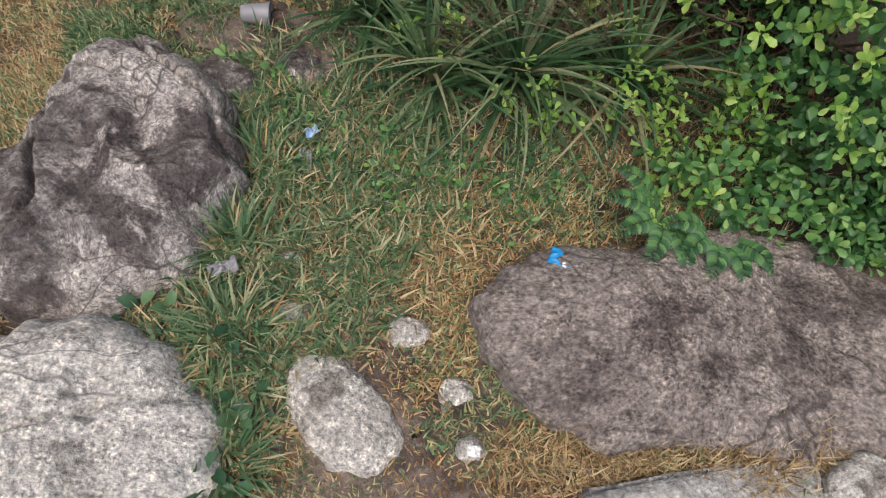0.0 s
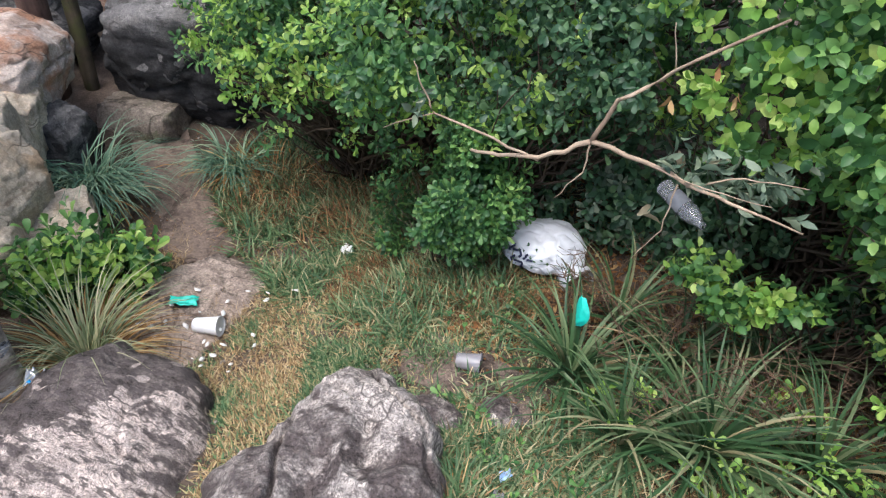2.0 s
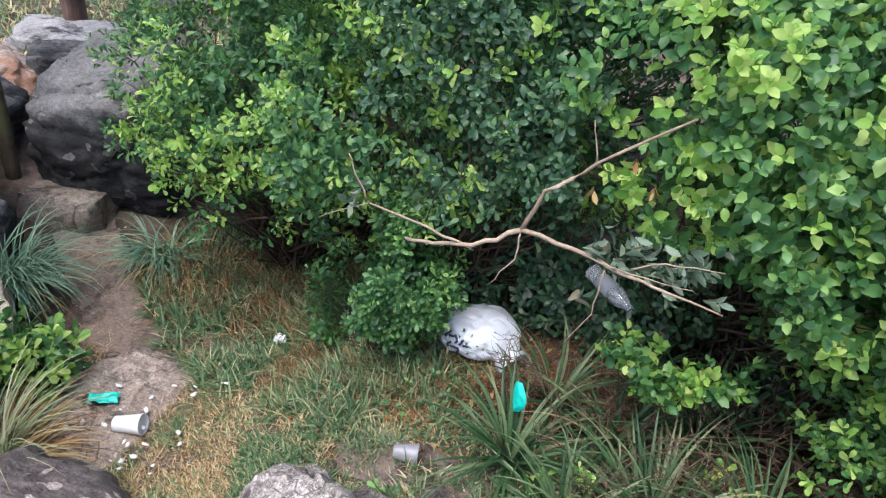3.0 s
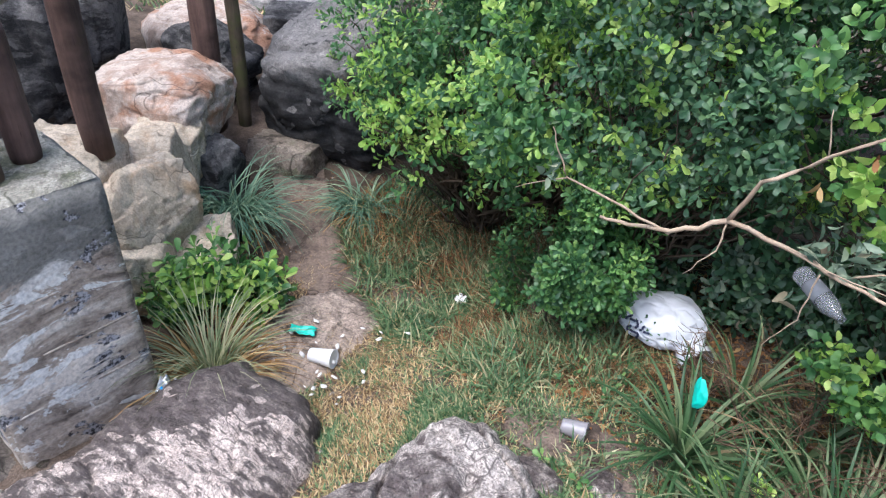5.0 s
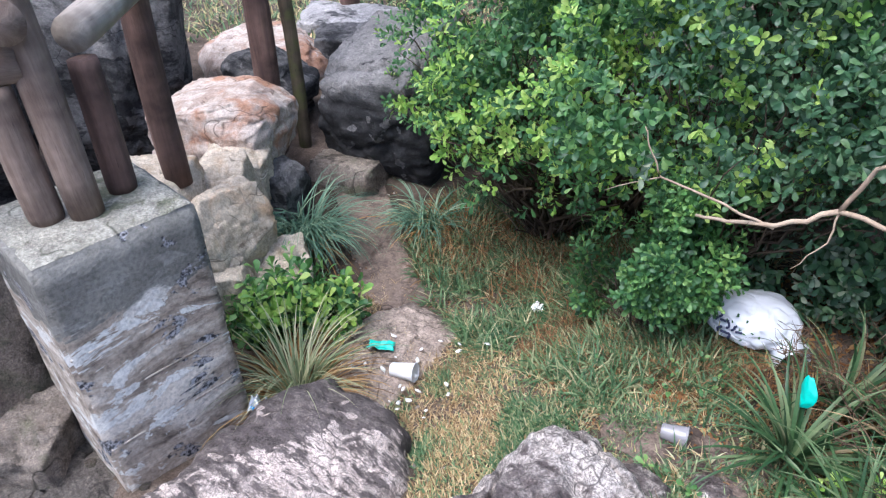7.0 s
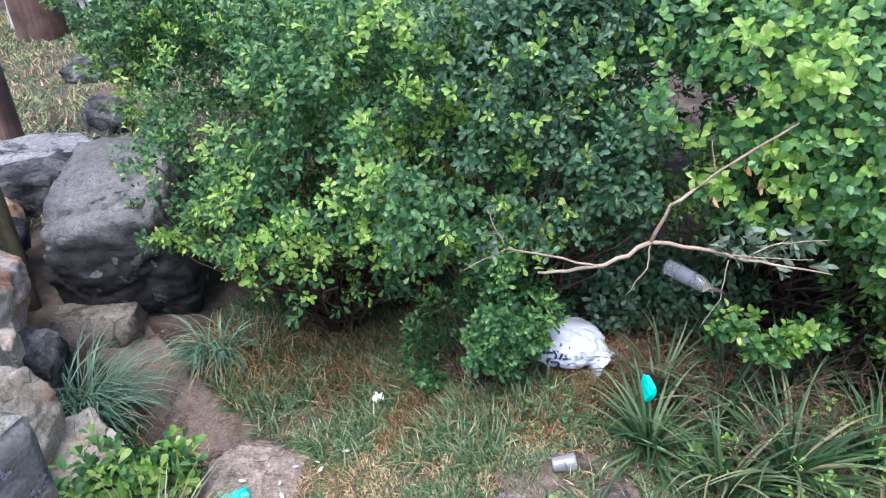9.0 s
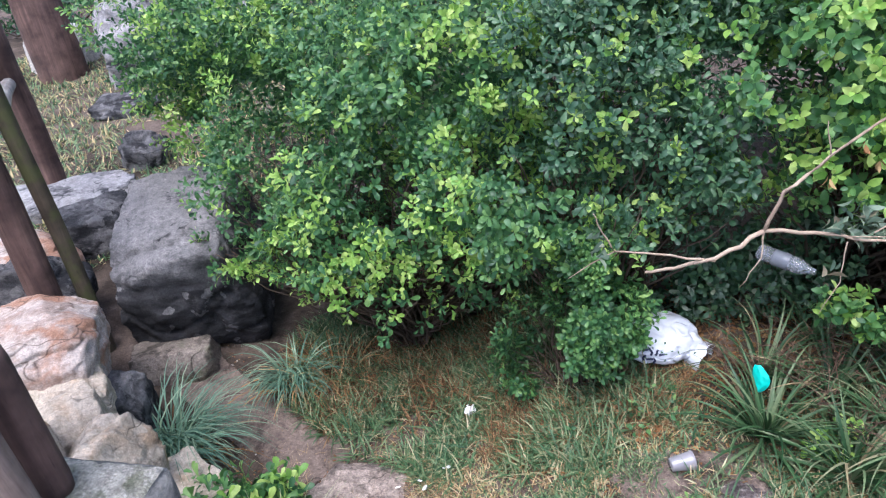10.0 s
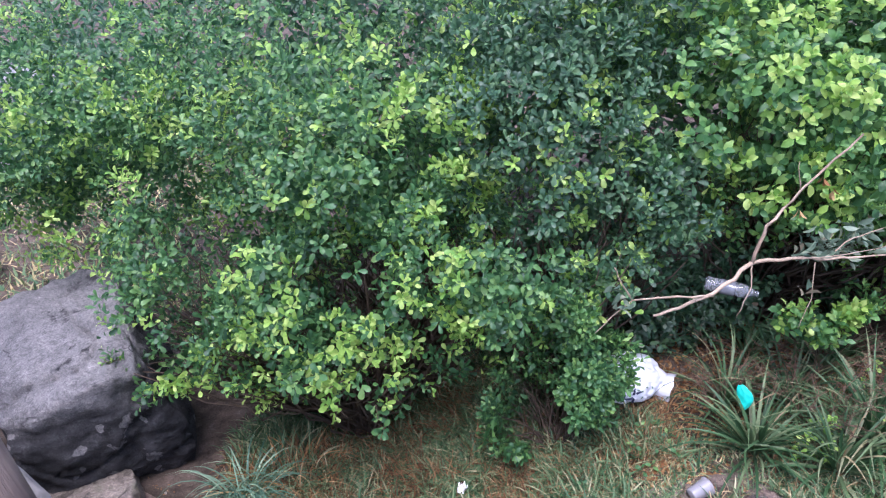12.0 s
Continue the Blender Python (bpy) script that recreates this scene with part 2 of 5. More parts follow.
def block_mat():
    """Old cast concrete: grey skin above, tan and white peeling bands, dark bare aggregate."""
    m, nt, b = nodes_of("weathered_concrete", 0.9, 0.2)
    o = coords(nt, "Object")
    flat = coords(nt, "Object", (1.0, 0.55, 1.5))
    big, band = noise_of(nt, o, 2.3, 6, 0.6, 0.4), noise_of(nt, flat, 7.0, 7, 0.64, 0.5)
    grain, flake = noise_of(nt, o, 70, 4, 0.65), noise_of(nt, flat, 4.2, 8, 0.68, 0.8)
    grey = ramp(nt, big, [(0.32, (0.135, 0.130, 0.117)), (0.5, (0.205, 0.197, 0.178)), (0.7, (0.31, 0.297, 0.268))])
    tan = ramp(nt, band, [(0.34, (0.15, 0.122, 0.10)), (0.43, (0.34, 0.285, 0.235)), (0.52, (0.48, 0.415, 0.35)), (0.60, (0.64, 0.585, 0.52))])
    sep = nt.nodes.new("ShaderNodeSeparateXYZ")
    nt.links.new(o, sep.inputs[0])
    edge = nt.nodes.new("ShaderNodeMath")
    edge.operation = "MULTIPLY_ADD"
    nt.links.new(band, edge.inputs[0])
    edge.inputs[1].default_value = 0.55
    nt.links.new(sep.outputs["Z"], edge.inputs[2])
    skin = ramp(nt, edge.outputs[0], [(0.70, (0, 0, 0)), (0.73, (1, 1, 1))])
    col = mixed(nt, skin, tan, grey)
    white = mixed(nt, 1.0, ramp(nt, flake, [(0.535, (0, 0, 0)), (0.547, (1, 1, 1))]), ramp(nt, edge.outputs[0], [(0.66, (1, 1, 1)), (0.74, (0.1, 0.1, 0.1))]), "MULTIPLY")
    col = mixed(nt, white, col, (0.70, 0.69, 0.66))
    agg = ramp(nt, noise_of(nt, coords(nt, "Object", (1, 0.8, 1.5)), 3.6, 6, 0.6, 0.6), [(0.40, (1, 1, 1)), (0.415, (0, 0, 0))])
    col = mixed(nt, agg, col, ramp(nt, grain, [(0.42, (0.05, 0.05, 0.055)), (0.56, (0.34, 0.34, 0.36))]))
    col = mixed(nt, 0.5, col, ramp(nt, grain, [(0.36, (0.5, 0.5, 0.5)), (0.5, (1, 1, 1)), (0.64, (1.35, 1.33, 1.3))]), "MULTIPLY")
    nt.links.new(col, b.inputs["Base Color"])
    bumped(nt, b, [(band, 0.7, 0.02), (white, 0.4, 0.006), (agg, 0.5, -0.01), (grain, 0.7, 0.006)])
    return m


CONCRETE = block_mat()

WOOD = wood_mat("weathered_log", (0.40, 0.31, 0.25), (0.15, 0.10, 0.08))
WOOD_RED = wood_mat("red_brown_log", (0.22, 0.135, 0.105), (0.075, 0.046, 0.04))
WOOD_MOSS = wood_mat("mossy_log", (0.17, 0.13, 0.085), (0.06, 0.047, 0.033), (0.09, 0.095, 0.035))
WOOD_PALE = wood_mat("sun_bleached_log", (0.52, 0.47, 0.41), (0.30, 0.25, 0.21))
BARK = wood_mat("bare_twig", (0.52, 0.41, 0.30), (0.28, 0.195, 0.135))
BARK_DARK = wood_mat("shrub_stem", (0.14, 0.10, 0.07), (0.06, 0.043, 0.03))
LEAF_GLOSSY = leaf_mat("glossy_leaf", [(0.0, (0.028, 0.088, 0.036)), (0.5, (0.070, 0.182, 0.064)), (0.85, (0.14, 0.28, 0.088)), (1.0, (0.235, 0.39, 0.125))], 0.45, 0.38, 0.5)
LEAF_YOUNG = leaf_mat("young_leaf", [(0.0, (0.16, 0.34, 0.065)), (0.5, (0.32, 0.51, 0.10)), (1.0, (0.52, 0.66, 0.20))], 0.45, 0.42, 0.4)
LEAF_ROUND = leaf_mat("round_leaf", [(0.0, (0.034, 0.105, 0.036)), (0.5, (0.090, 0.22, 0.066)), (0.85, (0.18, 0.35, 0.10)), (1.0, (0.32, 0.49, 0.14))], 0.43, 0.38, 0.45)
LEAF_DARK = leaf_mat("small_dark_leaf", [(0.0, (0.028, 0.078, 0.040)), (0.6, (0.064, 0.150, 0.072)), (1.0, (0.14, 0.245, 0.11))], 0.45, 0.33, 0.55)
LEAF_GREY = leaf_mat("grey_green_leaf", [(0.0, (0.075, 0.125, 0.085)), (0.6, (0.14, 0.20, 0.135)), (0.9, (0.25, 0.29, 0.20)), (1.0, (0.25, 0.19, 0.13))], 0.55, 0.2, 0.5)
LEAF_DEAD = leaf_mat("dead_leaf", [(0.0, (0.16, 0.07, 0.03)), (0.6, (0.30, 0.16, 0.07)), (1.0, (0.42, 0.29, 0.14))], 0.8, 0.2, 0.1)
GRASS_GREEN = leaf_mat("green_grass", [(0.0, (0.042, 0.098, 0.046)), (0.5, (0.110, 0.20, 0.090)), (0.82, (0.22, 0.285, 0.145)), (1.0, (0.48, 0.42, 0.26))], 0.5, 0.3, 0.35)
GRASS_SHORT = leaf_mat("short_turf", [(0.0, (0.06, 0.14, 0.07)), (0.45, (0.17, 0.265, 0.125)), (0.7, (0.38, 0.35, 0.17)), (1.0, (0.66, 0.50, 0.28))], 0.55, 0.3, 0.3)
GRASS_DRY = leaf_mat("dry_grass", [(0.0, (0.14, 0.085, 0.048)), (0.5, (0.41, 0.28, 0.145)), (1.0, (0.66, 0.53, 0.33))], 0.7, 0.25, 0.2)
GRASS_BLUE = leaf_mat("blue_green_grass", [(0.0, (0.065, 0.15, 0.105)), (0.6, (0.15, 0.265, 0.18)), (1.0, (0.31, 0.41, 0.27))], 0.5, 0.3, 0.4)
GRASS_PALE = leaf_mat("pale_tuft_grass", [(0.0, (0.14, 0.21, 0.10)), (0.6, (0.33, 0.37, 0.21)), (1.0, (0.62, 0.58, 0.38))], 0.55, 0.3, 0.35)
GRASS_ORANGE = leaf_mat("orange_dry_grass", [(0.0, (0.17, 0.085, 0.035)), (0.5, (0.44, 0.25, 0.105)), (1.0, (0.64, 0.46, 0.24))], 0.7, 0.25, 0.15)
GRASS_RUST = leaf_mat("rusty_dead_grass", [(0.0, (0.055, 0.030, 0.018)), (0.5, (0.175, 0.090, 0.045)), (1.0, (0.38, 0.24, 0.12))], 0.75, 0.2, 0.15)
STRAP = leaf_mat("strap_leaf", [(0.0, (0.022, 0.062, 0.024)), (0.5, (0.060, 0.122, 0.048)), (0.82, (0.15, 0.205, 0.10)), (0.92, (0.22, 0.25, 0.14)), (1.0, (0.36, 0.26, 0.15))], 0.48, 0.2, 0.35, True)
BARK_DRY = wood_mat("dry_flower_stalk", (0.26, 0.165, 0.105), (0.10, 0.062, 0.042))


# ---- builders ----
def mesh_of(name, verts, faces, mat, smooth=True):
    me = bpy.data.meshes.new(name)
    me.from_pydata(verts, [], faces)
    me.materials.append(mat)
    if smooth:
        me.polygons.foreach_set("use_smooth", [True] * len(me.polygons))
    me.update()
    return me


def part(name, data, parent=None, label="", mat=None):
    if isinstance(data, bmesh.types.BMesh):
        me = bpy.data.meshes.new(name)
        data.to_mesh(me)
        data.free()
        if mat:
            me.materials.append(mat)
        me.polygons.foreach_set("use_smooth", [True] * len(me.polygons))
        data = me
    ob = new(name, data)
    if parent is not None:
        ob.parent = parent
    return tagged(ob, label)


def thing(name, label, category, at=(0, 0, 0), group="", kind=""):
    ob = new(name)
    ob.location = at
    ob.empty_display_size = 0.1
    return tagged(ob, label, category, group, kind)


def ss(a, b, x):
    t = min(1.0, max(0.0, (x - a) / (b - a)))
    return t * t * (3 - 2 * t)


def ground_z(x, y):
    """The lie of the land: it falls to the west, then the sandy path climbs again between the boulders."""
    z = -0.38 + 0.40 * ss(-2.0, -0.65, x) + 0.10 * ss(1.9, 0.9, y) + 0.10 * ss(0, 1.2, x)
    z += 0.25 * ss(-2.6, -3.9, x) * ss(2.2, 3.3, y)
    z += 0.55 * ss(-2.6, -5.5, x) * ss(1.8, 0.6, y) + 0.3 * ss(6, 12, y)
    return z


def ground_at(x, y):
    return ground_z(x, y) + 0.018 * noise.noise((3.1 * x, 3.1 * y, 0.3)) + 0.008 * noise.noise((11 * x, 11 * y, 2.0))


def spaced(lo, hi, fine_lo, fine_hi, step, grow):
    a = list(np.arange(fine_lo, fine_hi, step))
    d, v = step, a[-1]
    while v < hi:
        d *= grow
        v += d
        a.append(v)
    d, v = step, a[0]
    while v > lo:
        d *= grow
        v -= d
        a.insert(0, v)
    return a


def build_ground():
    xs, ys = spaced(-400, 400, -3.6, 1.4, 0.035, 1.16), spaced(-400, 400, 0.2, 3.6, 0.035, 1.16)
    verts = [(x, y, ground_at(x, y)) for y in ys for x in xs]
    n = len(xs)
    faces = [(j * n + i, j * n + i + 1, (j + 1) * n + i + 1, (j + 1) * n + i) for j in range(len(ys) - 1) for i in range(n - 1)]
    tagged(new("ground", mesh_of("ground", verts, faces, SOIL)), "sandy brown soil with grit and trodden dry litter", "ground", kind="structure")


build_ground()


BEDDED = []


def ground_rock(name, label, centre, radii, top, mat, lump=0.03, power=2.6, seed=0.0, tilt=(0.0, 0.0), sink=0.12):
    """A rock half sunk in the ground; radii: its reach towards evenly spread bearings, from east counter-clockwise."""
    k = len(radii)
    na, nr = (260, 100) if max(radii) > 0.25 else (90, 34)
    BEDDED.append((centre, radii))
    cx, cy = centre
    g0 = ground_z(cx, cy)
    verts, faces = [(0, 0, 0)], []
    def height(x, y, f):
        dome = max(0.0, 1 - f ** power) ** 0.55
        p = Vector((cx + x, cy + y, seed))
        z = top * dome + tilt[0] * x + tilt[1] * y
        w = p + 0.10 * Vector((noise.noise(p * 4.0), noise.noise(p * 4.0 + Vector((3, 7, 0))), 0))
        rid = 1 - 2 * abs(noise.noise(w * 4.2))
        z += dome * lump * (1.0 * noise.noise(w * 3.0) + 0.6 * rid * abs(rid) + 0.35 * noise.noise(w * 11.0) + 0.22 * noise.noise(w * 30.0))
        z -= dome * lump * max(0.0, 0.05 - abs(noise.noise(w * 2.6 + Vector((5, 1, 0))))) * 14
        z += dome * lump * (0.45 * math.tanh(7 * noise.noise(w * 2.3 + Vector((1, 8, 3)))) + 0.25 * math.tanh(8 * noise.noise(w * 5.1)))
        z -= dome * lump * 0.55 * math.exp(-(noise.noise(w * 1.9 + Vector((4, 2, 9))) / 0.045) ** 2)
        return z + 0.005 * noise.noise(p * 60.0)
    verts[0] = (0, 0, height(0, 0, 0))
    for i in range(1, nr + 1):
        f = (i / nr) ** 0.8
        for j in range(na):
            a = 2 * math.pi * j / na
            s = j / na * k
            i0, u = int(s) % k, s - int(s)
            p0, p1, p2, p3 = (radii[(i0 + d) % k] for d in (-1, 0, 1, 2))
            r = 0.5 * (2 * p1 + (p2 - p0) * u + (2 * p0 - 5 * p1 + 4 * p2 - p3) * u * u + (3 * p1 - p0 - 3 * p2 + p3) * u ** 3)
            r *= 1 + 0.12 * noise.noise((2.2 * math.cos(a) + seed, 2.2 * math.sin(a), seed)) + 0.07 * noise.noise((6 * math.cos(a), 6 * math.sin(a), seed + 4)) + 0.03 * noise.noise((16 * math.cos(a), 16 * math.sin(a), seed + 4))
            x, y = f * r * math.cos(a), f * r * math.sin(a)
            low = ground_z(cx + x, cy + y) - g0
            z = max(height(x, y, f), low - sink) if f < 0.999 else low - sink
            verts.append((x, y, z))
    faces = [(0, 1 + j, 1 + (j + 1) % na) for j in range(na)]
    for i in range(nr - 1):
        a, b = 1 + i * na, 1 + (i + 1) * na
        faces += [(a + j, b + j, b + (j + 1) % na, a + (j + 1) % na) for j in range(na)]
    ob = new(name, mesh_of(name, verts, faces, mat))
    ob.location = (cx, cy, g0)
    return tagged(ob, label, "rock")


def boulder(name, label, centre, size, mat, turn=(0, 0, 0), seed=0.0, rough=0.16, box=0.35, detail=5, group=""):
    """A free-standing rock: a ball pressed towards a block, broken by facets, ledges and pits."""
    bm = bmesh.new()
    bmesh.ops.create_icosphere(bm, subdivisions=detail, radius=1)
    off = Vector((seed * 3.7, seed * 1.9, seed))
    for v in bm.verts:
        p = v.co.copy()
        q = Vector([math.copysign(abs(c) ** (1 - box), c) for c in p])
        q *= 1 / max(0.6, q.length) ** 0.55
        d = rough * noise.noise(p * 1.3 + off) + 0.5 * rough * noise.noise(p * 3.1 + off) + 0.22 * rough * noise.noise(p * 8 + off)
        d += 0.12 * rough * noise.noise(p * 19 + off)
        for k in range(7):
            n = Vector((math.sin(2.1 * k + seed), math.cos(1.7 * k + 2 * seed), math.sin(1.3 * k + 3 * seed))).normalized()
            over = q.dot(n) - 0.80
            if over > 0:
                q -= n * over * 0.85
        d -= rough * 0.8 * max(0.0, 0.12 - abs(noise.noise(p * 1.9 + off + Vector((9, 2, 4))))) * 3
        v.co = Vector([a * (1 + d) * s for a, s in zip(q, size)])
    ob = part(name, bm, None, label, mat)
    ob.matrix_world = pose(*centre, *turn)
    return tagged(ob, "", "rock", group)


def block_rock(name, label, centre, size, mat, turn=(0, 0, 0), seed=0.0, rough=0.10, ball=0.25, cuts=30, chips=9, depth=0.22):
    """An angular rock: a cube with corners split off by flat breaks, worn edges and pitted faces."""
    bm = bmesh.new()
    bmesh.ops.create_cube(bm, size=2)
    bmesh.ops.subdivide_edges(bm, edges=bm.edges[:], cuts=cuts, use_grid_fill=True)
    rng = random.Random(seed)
    planes = []
    for _ in range(chips):
        n = Vector((rng.uniform(-1, 1), rng.uniform(-1, 1), rng.uniform(-1, 1))).normalized()
        planes.append((n, sum(abs(c) for c in n) * rng.uniform(1 - depth - 0.16, 1 - 0.3 * depth)))
    off = Vector((seed * 3.7, seed * 1.9, seed))
    for v in bm.verts:
        q = v.co.lerp(v.co.normalized() * 1.15, ball)
        for n, d in planes:
            over = q.dot(n) - d
            if over > 0:
                q -= n * over * 0.92
        d = rough * noise.noise(q * 1.2 + off) + 0.45 * rough * noise.noise(q * 3.3 + off) + 0.22 * rough * noise.noise(q * 8 + off) + 0.13 * rough * noise.noise(q * 20 + off)
        d -= rough * max(0.0, 0.06 - abs(noise.noise(q * 1.5 + off + Vector((9, 2, 4))))) * 9
        v.co = Vector([a * (1 + d) * k for a, k in zip(q, size)])
    ob = part(name, bm, None, label, mat)
    ob.matrix_world = pose(*centre, *turn)
    return tagged(ob, "", "rock")


def log_mesh(name, length, r0, r1, mat, seed=0.0, sides=20, rings=14):
    verts, faces = [], []
    for i in range(rings + 1):
        f = i / rings
        z = length * f
        shrink = 0.93 if i in (0, rings) else 1.0
        for j in range(sides):
            a = 2 * math.pi * j / sides
            r = (r0 + (r1 - r0) * f) * shrink * (1 + 0.05 * noise.noise((2 * math.cos(a), 2 * math.sin(a), z * 2 + seed)) + 0.02 * noise.noise((7 * math.cos(a), 7 * math.sin(a), z * 5 + seed)))
            bend = 0.015 * math.sin(3 * z + seed)
            verts.append((r * math.cos(a) + bend, r * math.sin(a), z))
    for i in range(rings):
        faces += [(i * sides + j, i * sides + (j + 1) % sides, (i + 1) * sides + (j + 1) % sides, (i + 1) * sides + j) for j in range(sides)]
    faces += [tuple(reversed(range(sides))), tuple(range(rings * sides, (rings + 1) * sides))]
    return mesh_of(name, verts, faces, mat)


def aim(p0, p1):
    d = Vector(p1) - Vector(p0)
    return Matrix.Translation(p0) @ d.to_track_quat("Z", "Y").to_matrix().to_4x4()


def log(name, label, p0, p1, r0, r1, mat, seed=0.0, category="post", group=""):
    ob = new(name, log_mesh(name, (Vector(p1) - Vector(p0)).length, r0, r1, mat, seed))
    ob.matrix_world = aim(p0, p1)
    return tagged(ob, label, category, group)


def tubes(paths, sides=6):
    """Verts and faces of bent, tapering twigs; each path: points and the radii at its two ends."""
    verts, faces = [], []
    for pts, r0, r1 in paths:
        pts = [Vector(p) for p in pts]
        start, n = len(verts), len(pts)
        for i, p in enumerate(pts):
            d = (pts[min(i + 1, n - 1)] - pts[max(i - 1, 0)]).normalized()
            u = d.orthogonal().normalized()
            w = d.cross(u)
            r = r0 + (r1 - r0) * i / (n - 1)
            verts += [tuple(p + r * (math.cos(2 * math.pi * j / sides) * u + math.sin(2 * math.pi * j / sides) * w)) for j in range(sides)]
        for i in range(n - 1):
            a = start + i * sides
            faces += [(a + j, a + (j + 1) % sides, a + sides + (j + 1) % sides, a + sides + j) for j in range(sides)]
        faces += [tuple(reversed(range(start, start + sides))), tuple(range(start + (n - 1) * sides, start + n * sides))]
    return verts, faces


def wiggle(a, b, n, amp, rng, sag=0.0):
    a, b = Vector(a), Vector(b)
    L = (b - a).length
    out = []
    for i in range(n + 1):
        f = i / n
        p = a.lerp(b, f) + Vector((rng.uniform(-1, 1), rng.uniform(-1, 1), rng.uniform(-1, 1))) * amp * L * (0 if i in (0, n) else 1)
        p.z += sag * 4 * f * (1 - f)
        out.append(p)
    return out


# outline of a leaf blade along its length: (along, half width, lift)
SHAPES = {
    "obovate": ((0.0, 0.025, 0.0), (0.46, 0.19, 0.05), (0.80, 0.255, 0.05), (1.0, 0.12, -0.03)),
    "round": ((0.0, 0.06, 0.0), (0.30, 0.30, 0.05), (0.68, 0.31, 0.03), (1.0, 0.06, -0.05)),
    "lance": ((0.0, 0.03, 0.0), (0.35, 0.20, 0.05), (0.70, 0.18, 0.04), (1.0, 0.01, -0.04)),
}


def leaves(pos, axis, up, length, shape, curl=0.0):
    """Numpy leaves: rows of place, direction of the midrib, upper side, length. Returns verts and faces."""
    n = len(pos)
    axis = axis / np.linalg.norm(axis, axis=1, keepdims=True)
    side = np.cross(axis, up)
    side /= np.maximum(np.linalg.norm(side, axis=1, keepdims=True), 1e-6)
    top = np.cross(side, axis)
    L = length[:, None]
    rows = []
    for a, w, l in SHAPES[shape]:
        mid = pos + axis * a * L + top * (l - curl * a * a) * L
        fold = top * w * 0.28 * L
        rows += [mid - side * w * L + fold, mid, mid + side * w * L + fold]
    k = len(rows)
    verts = np.stack(rows, 1).reshape(-1, 3)
    quads = []
    for s in range(len(SHAPES[shape]) - 1):
        quads += [(3 * s, 3 * s + 1, 3 * s + 4, 3 * s + 3), (3 * s + 1, 3 * s + 2, 3 * s + 5, 3 * s + 4)]
    faces = (np.array(quads)[None] + (np.arange(n) * k)[:, None, None]).reshape(-1, 4)
    return verts, faces


def fast_mesh(name, verts, faces, mat):
    """A mesh from arrays of verts and of equal-sided faces."""
    me = bpy.data.meshes.new(name)
    k = faces.shape[1]
    me.vertices.add(len(verts))
    me.vertices.foreach_set("co", np.ascontiguousarray(verts, dtype=np.float32).ravel())
    me.loops.add(faces.size)
    me.loops.foreach_set("vertex_index", faces.astype(np.int32).ravel())
    me.polygons.add(len(faces))
    me.polygons.foreach_set("loop_start", np.arange(0, faces.size, k, dtype=np.int32))
    me.polygons.foreach_set("use_smooth", np.ones(len(faces), dtype=bool))
    me.materials.append(mat)
    me.update(calc_edges=True)
    me.validate()
    return me


def rosettes(rng, tips, outs, per, length, shape, spread=1.0, curl=0.1):
    """Whorls of leaves about twig tips."""
    n = len(tips)
    outs = outs / np.linalg.norm(outs, axis=1, keepdims=True)
    ref = rng.normal(size=(n, 3))
    u = np.cross(outs, ref)
    u /= np.linalg.norm(u, axis=1, keepdims=True)
    w = np.cross(outs, u)
    P, A, U, S = [], [], [], []
    for i in range(per):
        a = 2.4 * i + rng.uniform(0, 0.7, n)
        lean = spread * (0.55 + 0.9 * i / per) + rng.normal(0, 0.15, n)
        d = outs * np.cos(lean)[:, None] + (u * np.cos(a)[:, None] + w * np.sin(a)[:, None]) * np.sin(lean)[:, None]
        P.append(tips - outs * (0.012 * i * length / 0.05) + d * 0.004)
        A.append(d)
        U.append(outs + rng.normal(0, 0.25, (n, 3)))
        S.append(length * rng.uniform(0.65, 1.15, n) * (0.75 + 0.35 * i / per))
    return leaves(np.concatenate(P), np.concatenate(A), np.concatenate(U), np.concatenate(S), shape, curl)


def blades(rng, base, length, lean_dir, lean, width, segs=4, droop=1.0):
    """Grass blades as bent tapering strips."""
    n = len(base)
    d = np.stack([np.cos(lean_dir), np.sin(lean_dir), np.zeros(n)], 1)
    side = np.stack([-np.sin(lean_dir), np.cos(lean_dir), np.zeros(n)], 1)
    twist = rng.uniform(-0.9, 0.9, n)[:, None]
    side = side * np.cos(twist) + np.array([0, 0, 1.0]) * np.sin(twist) * 0.5
    p, ang, rows = base.copy(), lean.copy(), []
    for i in range(segs + 1):
        f = i / segs
        w = (width * (1 - f ** 1.6) + 0.0002)[:, None]
        rows += [p - side * w, p + side * w]
        step = (length / segs)[:, None]
        p = p + step * (np.sin(ang)[:, None] * d + np.cos(ang)[:, None] * np.array([0, 0, 1.0]))
        ang = ang + droop * (0.35 + 0.5 * f)
    k = len(rows)
    verts = np.stack(rows, 1).reshape(-1, 3)
    q = np.array([(2 * i, 2 * i + 1, 2 * i + 3, 2 * i + 2) for i in range(segs)])
    faces = (q[None] + (np.arange(n) * k)[:, None, None]).reshape(-1, 4)
    return verts, faces


